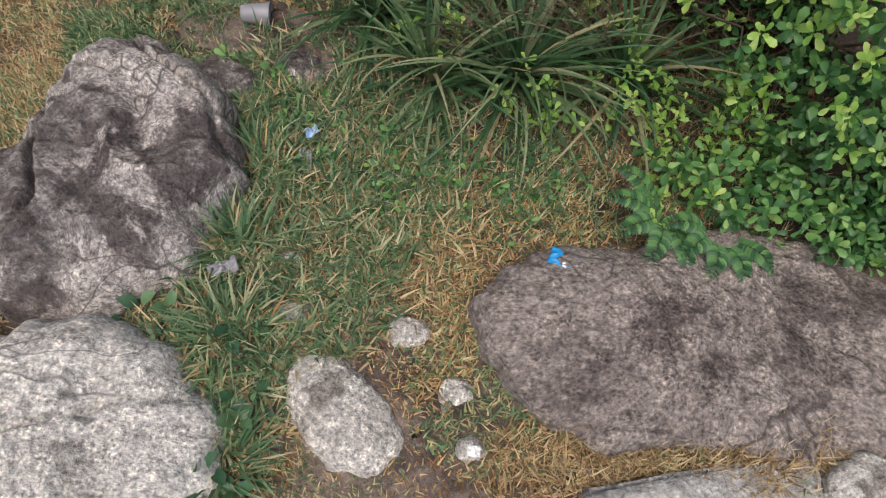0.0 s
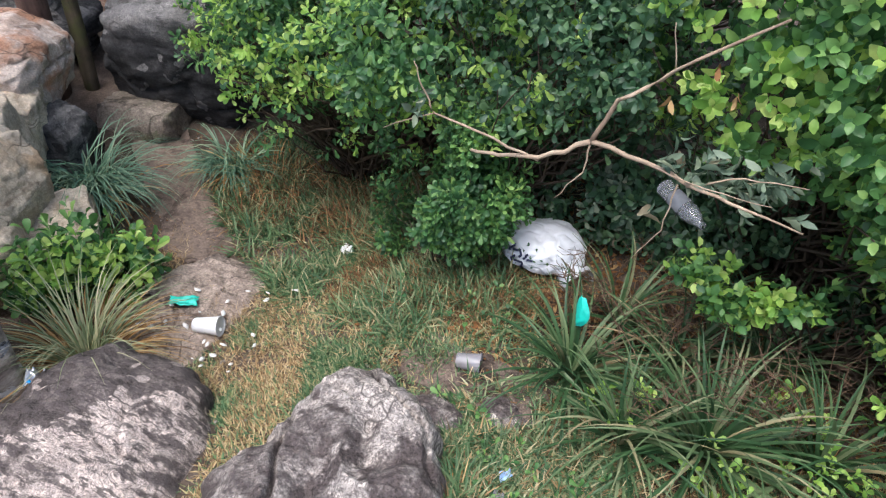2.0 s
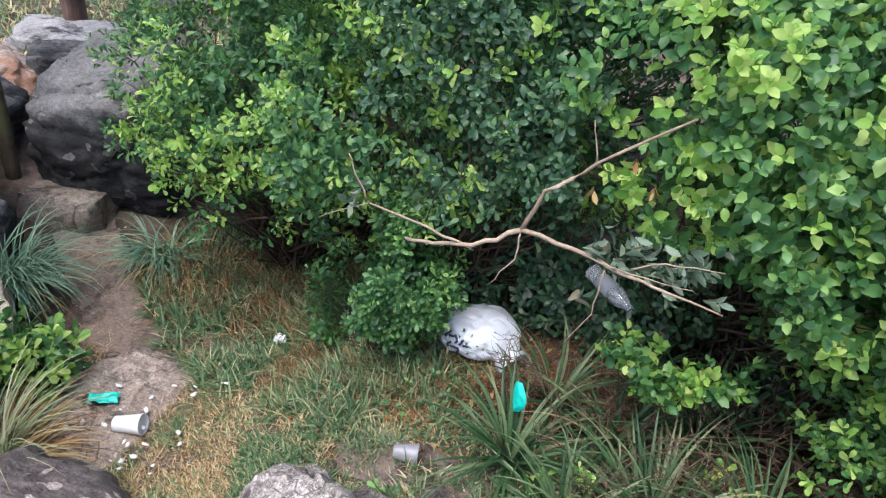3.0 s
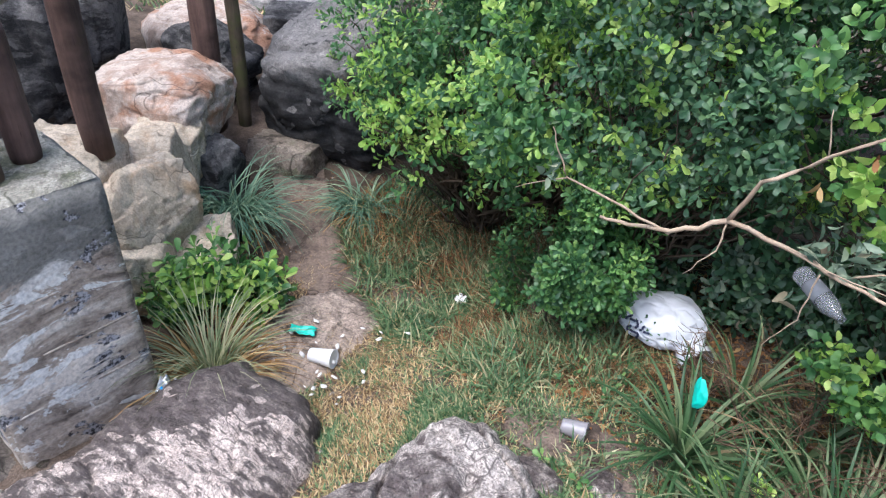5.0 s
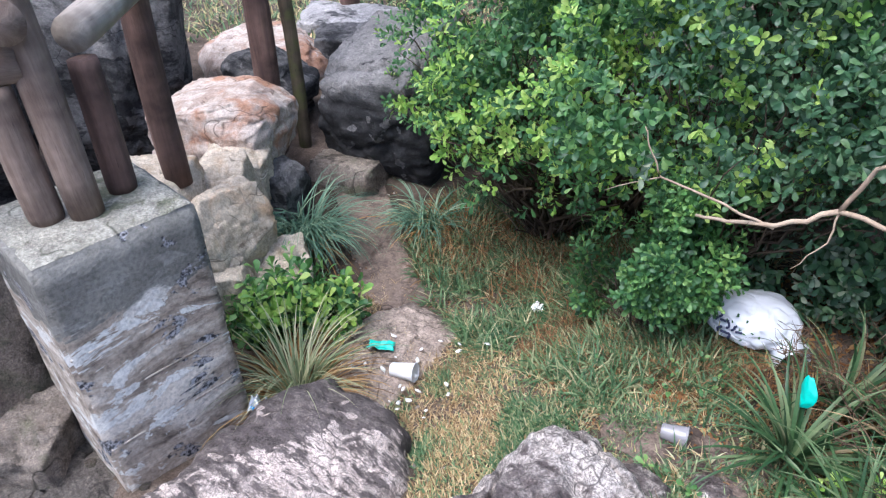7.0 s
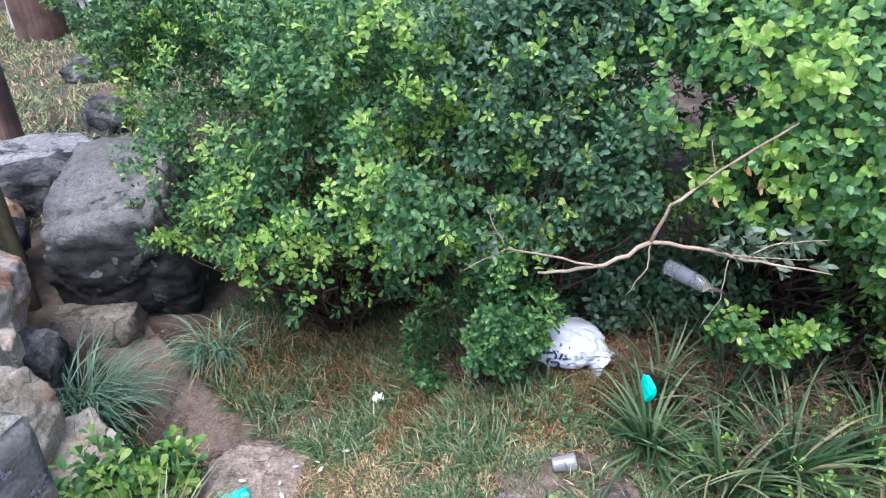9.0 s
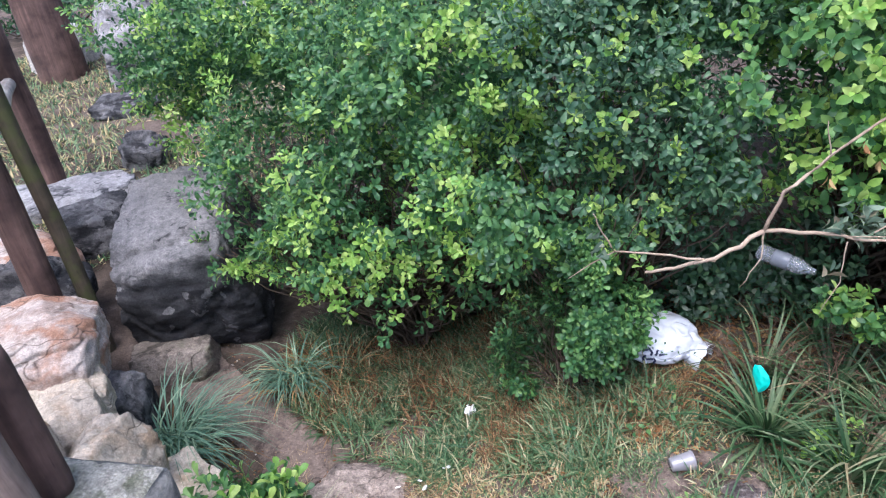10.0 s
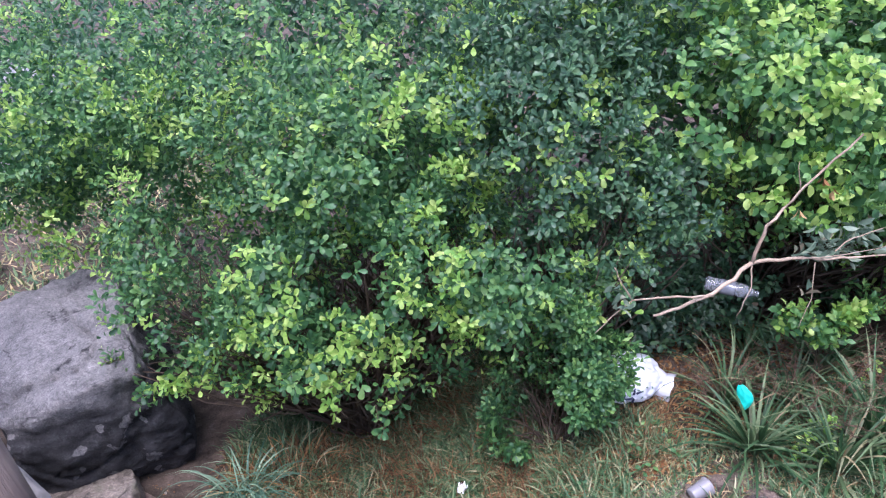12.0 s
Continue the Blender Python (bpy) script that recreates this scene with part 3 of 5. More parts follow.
# ---- rocks in the ground ----
ground_rock("rock", "grey lumpy rock with dark lichen, sunk in grass", (-0.87, 1.33), (0.28, 0.34, 0.40, 0.46, 0.30, 0.30, 0.38, 0.37, 0.33, 0.30), 0.20, ROCK_LICHEN, 0.050, 4.2, 2.0)
ground_rock("rock", "pale grey granite rock with a rounded edge", (-0.86, 0.60), (0.42, 0.48, 0.42, 0.37, 0.42, 0.54, 0.40, 0.34, 0.38, 0.42), 0.17, ROCK_PALE, 0.026, 6.0, 7.0)
ground_rock("rock", "broad flat gritty brown rock under the shrub", (0.58, 1.19), (0.80, 0.52, 0.36, 0.28, 0.36, 0.57, 0.42, 0.28, 0.26, 0.46), 0.080, ROCK_FLAT, 0.022, 6.0, 11.0)
ground_rock("rock", "small pale stone showing through worn turf", (-0.21, 0.87), (0.13, 0.10, 0.12, 0.19, 0.13, 0.09, 0.10, 0.12), 0.030, ROCK_STONE, 0.03, 2.6, 15.0)
ground_rock("rock", "pale stone beside the concrete edging", (0.98, 0.86), (0.20, 0.15, 0.13, 0.16, 0.14, 0.13, 0.12, 0.16), 0.05, ROCK_STONE, 0.02, 4.0, 16.0)
ground_rock("rock", "broad pink and grey streaked granite slab", (-1.72, 1.02), (0.47, 0.46, 0.64, 0.76, 0.52, 0.40, 0.52, 0.60, 0.62, 0.55), 0.19, ROCK_PINK, 0.022, 6.0, 21.0, (0.02, -0.03))
ground_rock("rock", "low flat slab strewn with sand and litter", (-2.03, 2.05), (0.28, 0.38, 0.42, 0.30, 0.26, 0.34, 0.42, 0.30), 0.035, ROCK_SLAB, 0.016, 6.0, 25.0)
ground_rock("rock", "small dark rock bedded in grass", (-0.74, 1.75), (0.10, 0.08, 0.09, 0.10, 0.09, 0.07), 0.05, ROCK_LICHEN, 0.03, 2.4, 31.0)
ground_rock("rock", "sandy stone beside the plastic cup", (-0.52, 1.86), (0.09, 0.07, 0.07, 0.10, 0.08, 0.06), 0.025, ROCK_LICHEN, 0.02, 2.4, 33.0)
for k, (x, y, r) in enumerate(((-0.38, 1.10, 0.045), (-0.11, 1.11, 0.05), (0.02, 0.99, 0.04), (0.07, 0.87, 0.035), (-0.42, 1.24, 0.03))):
    ground_rock("stone", "small pale stone in worn turf", (x, y), (r, 0.7 * r, 0.9 * r, 1.1 * r, 0.8 * r), 0.022, ROCK_STONE, 0.012, 2.2, 40.0 + k)

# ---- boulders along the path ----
block_rock("boulder", "large grey boulder, black underneath, beside the path", (-3.17, 3.80, 0.03), (0.40, 0.55, 0.40), ROCK_DARK_LOW, (8, 0, 14), 3.0, 0.12, 0.42, 36)
block_rock("boulder", "cream cracked rock between block and path", (-3.09, 2.20, 0.04), (0.16, 0.15, 0.24), ROCK_CREAM, (8, -6, 30), 51.0, 0.09, 0.25, 26)
block_rock("boulder", "low cream rock at the foot of the block", (-2.78, 1.84, -0.20), (0.15, 0.16, 0.20), ROCK_CREAM, (0, 12, 60), 52.0, 0.10, 0.15, 26)
block_rock("boulder", "pale cream ledge under the red-brown post", (-3.16, 1.82, 0.12), (0.22, 0.20, 0.24), ROCK_CREAM, (0, 0, 25), 53.0, 0.10, 0.15, 26)
block_rock("boulder", "rusty orange granite boulder with a pale end", (-3.55, 2.62, 0.19), (0.36, 0.32, 0.19), ROCK_RED, (0, -6, 20), 5.0, 0.10, 0.45)
block_rock("boulder", "cream angular rock below the rusty boulder", (-3.25, 2.43, 0.02), (0.17, 0.17, 0.20), ROCK_CREAM, (6, 5, 35), 8.0, 0.12, 0.35)
block_rock("boulder", "cream jagged rock beside the concrete block", (-2.90, 1.92, -0.02), (0.22, 0.22, 0.31), ROCK_CREAM, (0, 10, 10), 9.0, 0.10, 0.12, 34, 16, 0.36)
block_rock("boulder", "small cream rock among weeds", (-2.72, 2.12, -0.26), (0.17, 0.21, 0.19), ROCK_CREAM, (10, 0, 50), 12.0, 0.10, 0.15, 26)
block_rock("boulder", "dark grey block of rock beside the path", (-3.17, 2.60, -0.18), (0.15, 0.16, 0.24), ROCK_DARK, (0, 0, 15), 14.0, 0.10, 0.15, 24)
boulder("boulder", "small dark rock behind the rusty boulder", (-3.95, 3.35, 0.10), (0.30, 0.28, 0.24), ROCK_DARK, (0, 0, 0), 15.0, 0.2, 0.4, 5)
block_rock("boulder", "grey rock carrying a post foot", (-4.95, 5.35, -0.28), (0.60, 0.50, 0.26), ROCK_GREY, (0, 0, 20), 17.0, 0.12, 0.2, 24)
boulder("boulder", "sandy boulder under the log beams", (-4.6, 3.9, -0.02), (0.50, 0.60, 0.22), ROCK_RED, (0, 0, 40), 18.0, 0.16, 0.4, 5)
boulder("boulder", "small dark rock on the far grass", (-4.55, 6.05, -0.02), (0.22, 0.22, 0.20), ROCK_DARK, (0, 0, 0), 19.0, 0.2, 0.4, 5)
boulder("boulder", "flat dark rock on the far grass", (-5.45, 7.7, -0.02), (0.40, 0.30, 0.16), ROCK_DARK, (0, 0, 10), 20.0, 0.2, 0.4, 5)
block_rock("boulder", "big layered grey rock beyond the shrubs", (-5.3, 9.3, 0.45), (0.95, 0.75, 0.75), ROCK_GREY, (10, 10, 20), 22.0, 0.12, 0.4, 24)
boulder("boulder", "pale leaning rock beside far post", (-7.4, 9.9, 0.2), (0.5, 0.4, 0.5), ROCK_PALE, (0, 10, 20), 23.0, 0.14, 0.4, 5)

block_rock("boulder", "sandy brown rock step under the grey boulder", (-3.16, 3.18, -0.31), (0.22, 0.17, 0.16), ROCK_BROWN, (0, 0, 18), 61.0, 0.08, 0.15, 24)
block_rock("boulder", "black rock wedged between slab and grey boulder", (-4.22, 4.50, -0.10), (0.30, 0.30, 0.24), ROCK_DARK, (0, 0, 30), 62.0, 0.14, 0.35, 24)

# ---- dark rock face behind the posts ----
boulder("boulder", "dark layered rock face under the boardwalk", (-5.05, 1.25, 0.45), (0.75, 1.10, 1.35), ROCK_DARK, (0, 8, 8), 27.0, 0.22, 0.55, 6)
boulder("boulder", "dark bulging rock ledge under the boardwalk", (-4.62, 0.95, 0.36), (0.55, 1.05, 0.15), ROCK_DARK, (0, 4, 6), 28.0, 0.2, 0.4, 6)
boulder("boulder", "dark broken rock face under the boardwalk", (-4.9, -0.45, 0.55), (0.95, 1.10, 1.3), ROCK_DARK, (0, 0, -14), 29.0, 0.24, 0.55, 6)
boulder("boulder", "dark fissured rock behind the rusty boulder", (-4.75, 2.75, 0.45), (0.55, 0.65, 0.85), ROCK_DARK, (0, 0, 30), 30.0, 0.24, 0.5, 6)
block_rock("boulder", "brown standing rock slab behind the block", (-2.93, 0.99, 0.02), (0.09, 0.21, 0.52), ROCK_BROWN, (-13, -7, 8), 35.0, 0.10, 0.2)
block_rock("boulder", "low mossy rock beside the concrete block", (-2.74, 0.88, -0.30), (0.17, 0.17, 0.20), ROCK_BROWN, (8, 0, 30), 36.0, 0.14, 0.25, 24)


# ---- concrete ----
def concrete_block():
    block = thing("concrete_block", "weathered grey concrete footing with peeling limewash, under three log posts", "concrete footing", (-2.47, 1.24, 0))
    bm = bmesh.new()
    bmesh.ops.create_cube(bm, size=1)
    for v in bm.verts:
        f = v.co.z + 0.5
        v.co = Vector((v.co.x * (0.48 - 0.02 * f), v.co.y * (0.52 - 0.01 * f), -0.55 + 1.255 * f))
    bmesh.ops.bevel(bm, geom=bm.edges[:], offset=0.012, segments=2, affect="EDGES")
    bmesh.ops.subdivide_edges(bm, edges=[e for e in bm.edges if e.calc_length() > 0.1], cuts=18, use_grid_fill=True)
    for v in bm.verts:
        v.co += v.normal * (0.006 * noise.noise(v.co * 9) + 0.003 * noise.noise(v.co * 30))
    body = part("body", bm, block, "", CONCRETE)
    bm = bmesh.new()
    bmesh.ops.create_grid(bm, x_segments=24, y_segments=24, size=0.5)
    for v in bm.verts:
        e = max(abs(v.co.x), abs(v.co.y))
        v.co = Vector((v.co.x * 0.435, v.co.y * 0.485, 0.712 + 0.005 * noise.noise(v.co * 14) - (0.006 if e > 0.49 else 0)))
    part("top_screed", bm, block, "pale gritty top with lime spots", CONCRETE_TOP)
    rng = random.Random(4)
    for k in range(3):
        z = -0.05 + 0.21 * k
        bm = bmesh.new()
        bmesh.ops.create_cube(bm, size=1)
        bmesh.ops.scale(bm, vec=(0.006, 0.50, 0.007), verts=bm.verts)
        line = part("board_mark", bm, block, "", CONCRETE)
        line.location = (0.2370 - 0.0105 * (z + 0.55) / 1.255, 0, z)
        line.rotation_euler = (radians(rng.uniform(-1, 1)), 0, 0)
    block.rotation_euler = (0, 0, radians(-9))


concrete_block()


def slab(name, label, at, size, yaw, mat):
    bm = bmesh.new()
    bmesh.ops.create_cube(bm, size=1)
    bmesh.ops.scale(bm, vec=size, verts=bm.verts)
    bmesh.ops.bevel(bm, geom=bm.edges[:], offset=0.01, segments=2, affect="EDGES")
    bmesh.ops.subdivide_edges(bm, edges=[e for e in bm.edges if e.calc_length() > 0.08], cuts=12, use_grid_fill=True)
    for v in bm.verts:
        v.co += v.normal * (0.006 * noise.noise(v.co * 8) + 0.002 * noise.noise(v.co * 40))
    ob = part(name, bm, None, label, mat)
    ob.matrix_world = pose(*at, 0, 0, yaw)
    return tagged(ob, "", "concrete")


def sand_sheet(name, label, points, width, lift, mat=None):
    """Trodden sand lying a few millimetres over the soil, thinning out at ragged edges."""
    verts, faces, n, m = [], [], 90, 26
    pts = [Vector((*p, 0)) for p in points]
    for i in range(n + 1):
        f = i / n * (len(pts) - 1)
        k = min(int(f), len(pts) - 2)
        c = pts[k].lerp(pts[k + 1], f - k)
        d = (pts[k + 1] - pts[k]).normalized()
        ends = min(1.0, 8 * i / n, 8 * (n - i) / n)
        for j in range(m + 1):
            u = 2 * j / m - 1
            p = c + Vector((-d.y, d.x, 0)) * u * width
            edge = ends - abs(u) + 0.45 * noise.noise((6 * p.x, 6 * p.y, 1.5)) + 0.25 * noise.noise((19 * p.x, 19 * p.y, 4))
            verts.append((p.x, p.y, ground_at(p.x, p.y) + lift * min(1.0, max(-1.6, 3.2 * edge))))
    for i in range(n):
        faces += [(i * (m + 1) + j, i * (m + 1) + j + 1, (i + 1) * (m + 1) + j + 1, (i + 1) * (m + 1) + j) for j in range(m)]
    tagged(new(name, mesh_of(name, verts, faces, mat or SAND)), label, "path", kind="structure")


sand_sheet("path", "trodden pinkish sand path between grass and boulders", [(-2.2, 2.35), (-2.42, 2.60), (-2.66, 2.82), (-3.0, 3.1), (-3.4, 3.5)], 0.16, 0.010)
sand_sheet("dusty_ground", "grey dusty ground with rock chips around the block", [(-4.3, 0.85), (-3.6, 0.62), (-3.0, 0.55), (-2.5, 0.60), (-2.2, 0.75)], 0.62, 0.008, DUST)
sand_sheet("bare_sand", "bare sandy patch beside the plastic cup", [(-0.98, 2.02), (-0.75, 1.98), (-0.55, 1.92), (-0.45, 1.86)], 0.12, 0.008)
sand_sheet("worn_sand", "worn sandy streak in the turf", [(-0.42, 1.35), (-0.30, 1.05), (-0.15, 0.80), (0.02, 0.62)], 0.20, 0.007)
slab("concrete_pad", "mossy flat concrete pad under a log post", (-2.42, 0.36, -0.37), (0.40, 0.34, 0.26), -16, CONCRETE_MOSS)
slab("concrete_edging", "grey concrete edging along worn turf", (0.645, 0.745, 0.12), (0.60, 0.34, 0.16), 17, CONCRETE_KERB)

# ---- log posts and beams of the boardwalk ----
log("log_post", "short weathered log post on the concrete block", (-2.50, 1.15, 0.71), (-2.52, 1.15, 1.13), 0.052, 0.050, WOOD, 1.0, group="posts on the block")
log("log_post", "tall weathered log post on the concrete block", (-2.43, 1.24, 0.71), (-2.60, 1.23, 2.6), 0.055, 0.050, WOOD, 2.0, group="posts on the block")
log("log_post", "short dark log post on the concrete block", (-2.47, 1.38, 0.71), (-2.49, 1.38, 1.14), 0.048, 0.046, WOOD_RED, 3.0, group="posts on the block")
log("log_beam", "weathered horizontal log resting on a short post", (-2.47, 1.22, 1.19), (-3.35, 0.15, 1.16), 0.065, 0.062, WOOD, 4.0, "beam")
log("log_beam", "log beam with its sawn end outwards", (-2.40, 1.16, 1.31), (-4.2, 1.75, 1.31), 0.062, 0.060, WOOD, 5.0, "beam")
log("log_beam", "sun-bleached log resting on a short post", (-2.55, 1.41, 1.195), (-3.44, 2.65, 1.22), 0.06, 0.055, WOOD_PALE, 6.0, "beam")
log("log_post", "red-brown log post standing on cream rock", (-3.02, 1.93, 0.30), (-3.04, 1.94, 2.5), 0.062, 0.055, WOOD_RED, 7.0)
log("log_post", "thick dark log post beside the path", (-3.66, 3.07, -0.25), (-3.68, 3.07, 2.6), 0.078, 0.07, WOOD_RED, 8.0)
log("log_post", "slender mossy log post beside the path", (-3.54, 3.20, -0.32), (-3.58, 3.20, 2.6), 0.042, 0.04, WOOD_MOSS, 9.0)
log("log_post", "dark log post on a far rock", (-5.10, 5.48, -0.20), (-5.12, 5.48, 2.6), 0.10, 0.09, WOOD_RED, 10.0)
log("log_post", "weathered leaning log post on the concrete pad", (-2.20, 0.33, -0.27), (-2.60, 0.40, 1.9), 0.062, 0.055, WOOD, 11.0)
log("log_post", "dark log post standing in rubble", (-3.02, 0.46, -0.40), (-3.02, 0.45, 2.4), 0.07, 0.065, WOOD_RED, 12.0)
log("log_beam", "sun-bleached log stringer between posts", (-3.62, 2.92, 1.03), (-5.05, 5.36, 0.86), 0.06, 0.055, WOOD_PALE, 13.0, "beam")
log("tree_trunk", "dark trunk beyond the far rocks", (-6.9, 12.2, -0.3), (-6.8, 12.3, 5), 0.25, 0.2, WOOD_RED, 15.0, "tree")
log("log_post", "wide dark far post beside pale rock", (-7.1, 9.3, -0.3), (-7.1, 9.3, 3), 0.32, 0.30, WOOD_RED, 16.0)


def slat_rail(p0, p1, n):
    """Boardwalk side: two boards with upright slats between."""
    rail = thing("slatted_railing", "boardwalk railing of pale boards with dark upright slats", "railing", p0)
    d = Vector(p1) - Vector(p0)
    yaw = math.degrees(math.atan2(d.y, d.x))
    def board(name, at, size, pitch, mat):
        bm = bmesh.new()
        bmesh.ops.create_cube(bm, size=1)
        bmesh.ops.scale(bm, vec=size, verts=bm.verts)
        bmesh.ops.bevel(bm, geom=bm.edges[:], offset=0.006, segments=1, affect="EDGES")
        ob = part(name, bm, rail, "", mat)
        ob.matrix_local = pose(*at, 0, pitch, yaw)
    pitch = -math.degrees(math.atan2(d.z, math.hypot(d.x, d.y)))
    for z in (0.03, 0.52):
        board("board", d / 2 + Vector((0, 0, z)), (d.length, 0.05, 0.10), pitch, WOOD_PALE)
    for i in range(n):
        board("slat", d * ((i + 0.5) / n) + Vector((0, 0, 0.28)), (0.05, 0.025, 0.42), 0, WOOD_RED)


slat_rail((-3.75, 2.95, 1.12), (-5.2, 5.4, 0.98), 18)


# ---- shrubs ----
RNG = np.random.default_rng(7)


def shrub(name, label, masses, count, per, length, shape, mats, shares, stems_at, spread=1.0, cut=None, twig=0.0035, extra_in=0.35, up=0.45, gaps=0.22):
    """A shrub: stems from the ground, twigs to the tips of its masses, whorls of leaves on the tips and, sparser, inside."""
    root = Vector(stems_at[0])
    ob = thing(name, label, "shrub", tuple(root))
    vol = np.array([r[0] * r[1] + r[1] * r[2] + r[0] * r[2] for _, r in masses])
    pick = RNG.choice(len(masses), count, p=vol / vol.sum())
    C, R = np.array([c for c, _ in masses])[pick], np.array([r for _, r in masses])[pick]
    d = RNG.normal(size=(count, 3))
    d[:, 1] -= 0.55
    d /= np.linalg.norm(d, axis=1, keepdims=True)
    depth = np.where(RNG.random(count) < extra_in, RNG.uniform(0.45, 0.9, count), RNG.uniform(0.9, 1.06, count))
    wob = np.array([1 + 0.20 * noise.noise(Vector(v) * 2.6 + Vector(c)) + 0.10 * noise.noise(Vector(v) * 7) for v, c in zip(d, C)])
    tips = C + d * R * (depth * wob)[:, None]
    keep = tips[:, 2] > np.array([ground_z(x, y) for x, y in tips[:, :2]]) + 0.03
    if cut:
        keep &= np.array([cut(*p) for p in tips])
    keep &= np.array([noise.noise(Vector(p) * 2.3) + 0.5 * noise.noise(Vector(p) * 5.5) > -gaps for p in tips])
    tips, d, depth = tips[keep], d[keep], depth[keep]
    outs = d + np.array([0, -0.2, up]) + RNG.normal(0, 0.35, d.shape)
    clump = np.array([noise.noise(Vector(p) * 2.1 + Vector((7, 3, 1))) + 0.6 * noise.noise(Vector(p) * 5.0) for p in tips])
    which = ((RNG.random(len(tips)) < shares[1] * np.clip(1.0 + 2.4 * clump, 0.08, 2.4)) & (depth > 0.88)).astype(int)
    for k, m in enumerate(mats):
        sel = which == k
        if sel.any():
            v, f = rosettes(RNG, tips[sel] - np.array(root), outs[sel], per, length * (1.0 if k == 0 else 0.95), shape, spread)
            tagged(part("foliage", fast_mesh("foliage", v, f, m), ob), kind="stuff")
    rng = random.Random(int(count))
    paths = []
    for s in stems_at:
        base = Vector(s)
        near = sorted(range(len(tips)), key=lambda i: (Vector(tips[i]) - base).length + rng.random() * 1.6)[: max(10, len(tips) // (9 * len(stems_at)))]
        for n, i in enumerate(near):
            a = base + Vector((rng.uniform(-0.05, 0.05), rng.uniform(-0.05, 0.05), 0))
            paths.append(([p - root for p in wiggle(a, tips[i], 7, 0.05, rng, 0.05)], twig * rng.uniform(1.3, 3.4), twig * 0.6))
    v, f = tubes(paths, 5)
    tagged(part("branchwork", mesh_of("branchwork", v, f, BARK_DARK), ob), kind="stuff")
    return ob


def open_hollow(x, y, z):
    """Keeps the hollow under the shrubs free, where the bag and the bottle lie."""
    return not ((-0.92 < x < 0.12 and y < 2.9 and z < 0.50) or (-0.36 < x < 0.0 and y < 2.7 and z < 0.66))


shrub("shrub", "tall dense shrub with glossy green leaves in whorls", [((-1.75, 3.40, 0.72), (0.74, 0.92, 0.72)), ((-2.30, 3.90, 0.85), (0.62, 0.80, 0.68)), ((-1.45, 4.30, 1.25), (1.25, 1.25, 0.85)), ((-1.6, 3.55, 1.15), (0.8, 0.7, 0.45)), ((-2.75, 4.75, 1.25), (0.80, 0.8, 0.70)), ((-1.25, 2.80, 0.85), (0.42, 0.48, 0.36)), ((-2.05, 3.2, 0.45), (0.5, 0.42, 0.36)), ((-2.62, 3.42, 0.50), (0.36, 0.36, 0.40)), ((-3.25, 4.75, 1.30), (0.68, 0.7, 0.62)), ((-3.10, 4.30, 0.90), (0.42, 0.45, 0.32))],
      9200, 8, 0.046, "obovate", (LEAF_GLOSSY, LEAF_YOUNG), (0.56, 0.44), [(-1.8, 3.3, -0.34), (-2.2, 3.7, -0.34), (-1.4, 3.4, -0.2)], 1.0, lambda x, y, z: z > 0.16 + 0.22 * noise.noise((4 * x, 4 * y, 3)) and (x > -3.02 or z > 0.60), 0.0035, 0.35, 0.45, 0.10)
shrub("shrub", "thin dark shrub with greyish narrow leaves", [((-0.85, 3.15, 1.0), (0.52, 0.70, 0.85)), ((-0.6, 3.5, 1.65), (0.75, 0.75, 0.6)), ((-0.45, 2.75, 0.95), (0.30, 0.35, 0.30)), ((-0.62, 2.62, 0.66), (0.34, 0.30, 0.16))],
      3800, 7, 0.043, "obovate", (LEAF_DARK, LEAF_YOUNG), (0.88, 0.12), [(-0.95, 2.85, -0.06), (-0.8, 3.1, -0.02)], 0.95, open_hollow)
shrub("shrub", "broad shrub with round bright green leaves", [((0.15, 3.00, 1.22), (0.78, 0.90, 0.62)), ((0.75, 2.75, 1.1), (0.75, 0.85, 0.72)), ((0.55, 3.9, 1.75), (1.3, 1.2, 0.75)), ((0.35, 2.40, 0.95), (0.42, 0.35, 0.30))],
      6200, 7, 0.046, "round", (LEAF_ROUND, LEAF_YOUNG), (0.7, 0.3), [(0.3, 3.0, 0.0), (0.8, 2.9, 0.05)], 1.05, open_hollow)
shrub("shrub", "low spreading shrub with round green leaves over rock", [((1.10, 2.10, 0.42), (0.60, 0.55, 0.48)), ((0.70, 2.32, 0.46), (0.30, 0.25, 0.18)), ((0.92, 1.66, 0.22), (0.48, 0.20, 0.13)), ((1.40, 1.75, 0.6), (0.45, 0.42, 0.50))],
      2200, 7, 0.042, "obovate", (LEAF_ROUND, LEAF_YOUNG), (0.64, 0.36), [(1.0, 2.25, 0.1), (1.25, 1.95, 0.12), (0.45, 2.5, 0.05)], 1.05)
shrub("shrub", "small leafy shrub with fine dark green leaves beside the bag", [((-1.06, 2.56, 0.20), (0.27, 0.24, 0.25)), ((-0.92, 2.54, 0.36), (0.21, 0.21, 0.22)), ((-1.22, 2.60, 0.06), (0.15, 0.15, 0.14)), ((-0.88, 2.64, 0.56), (0.22, 0.20, 0.18))],
      1500, 8, 0.040, "obovate", (LEAF_GLOSSY, LEAF_ROUND), (0.6, 0.4), [(-1.02, 2.56, -0.12)], 1.0, None, 0.002, 0.2, 0.45, 0.20)
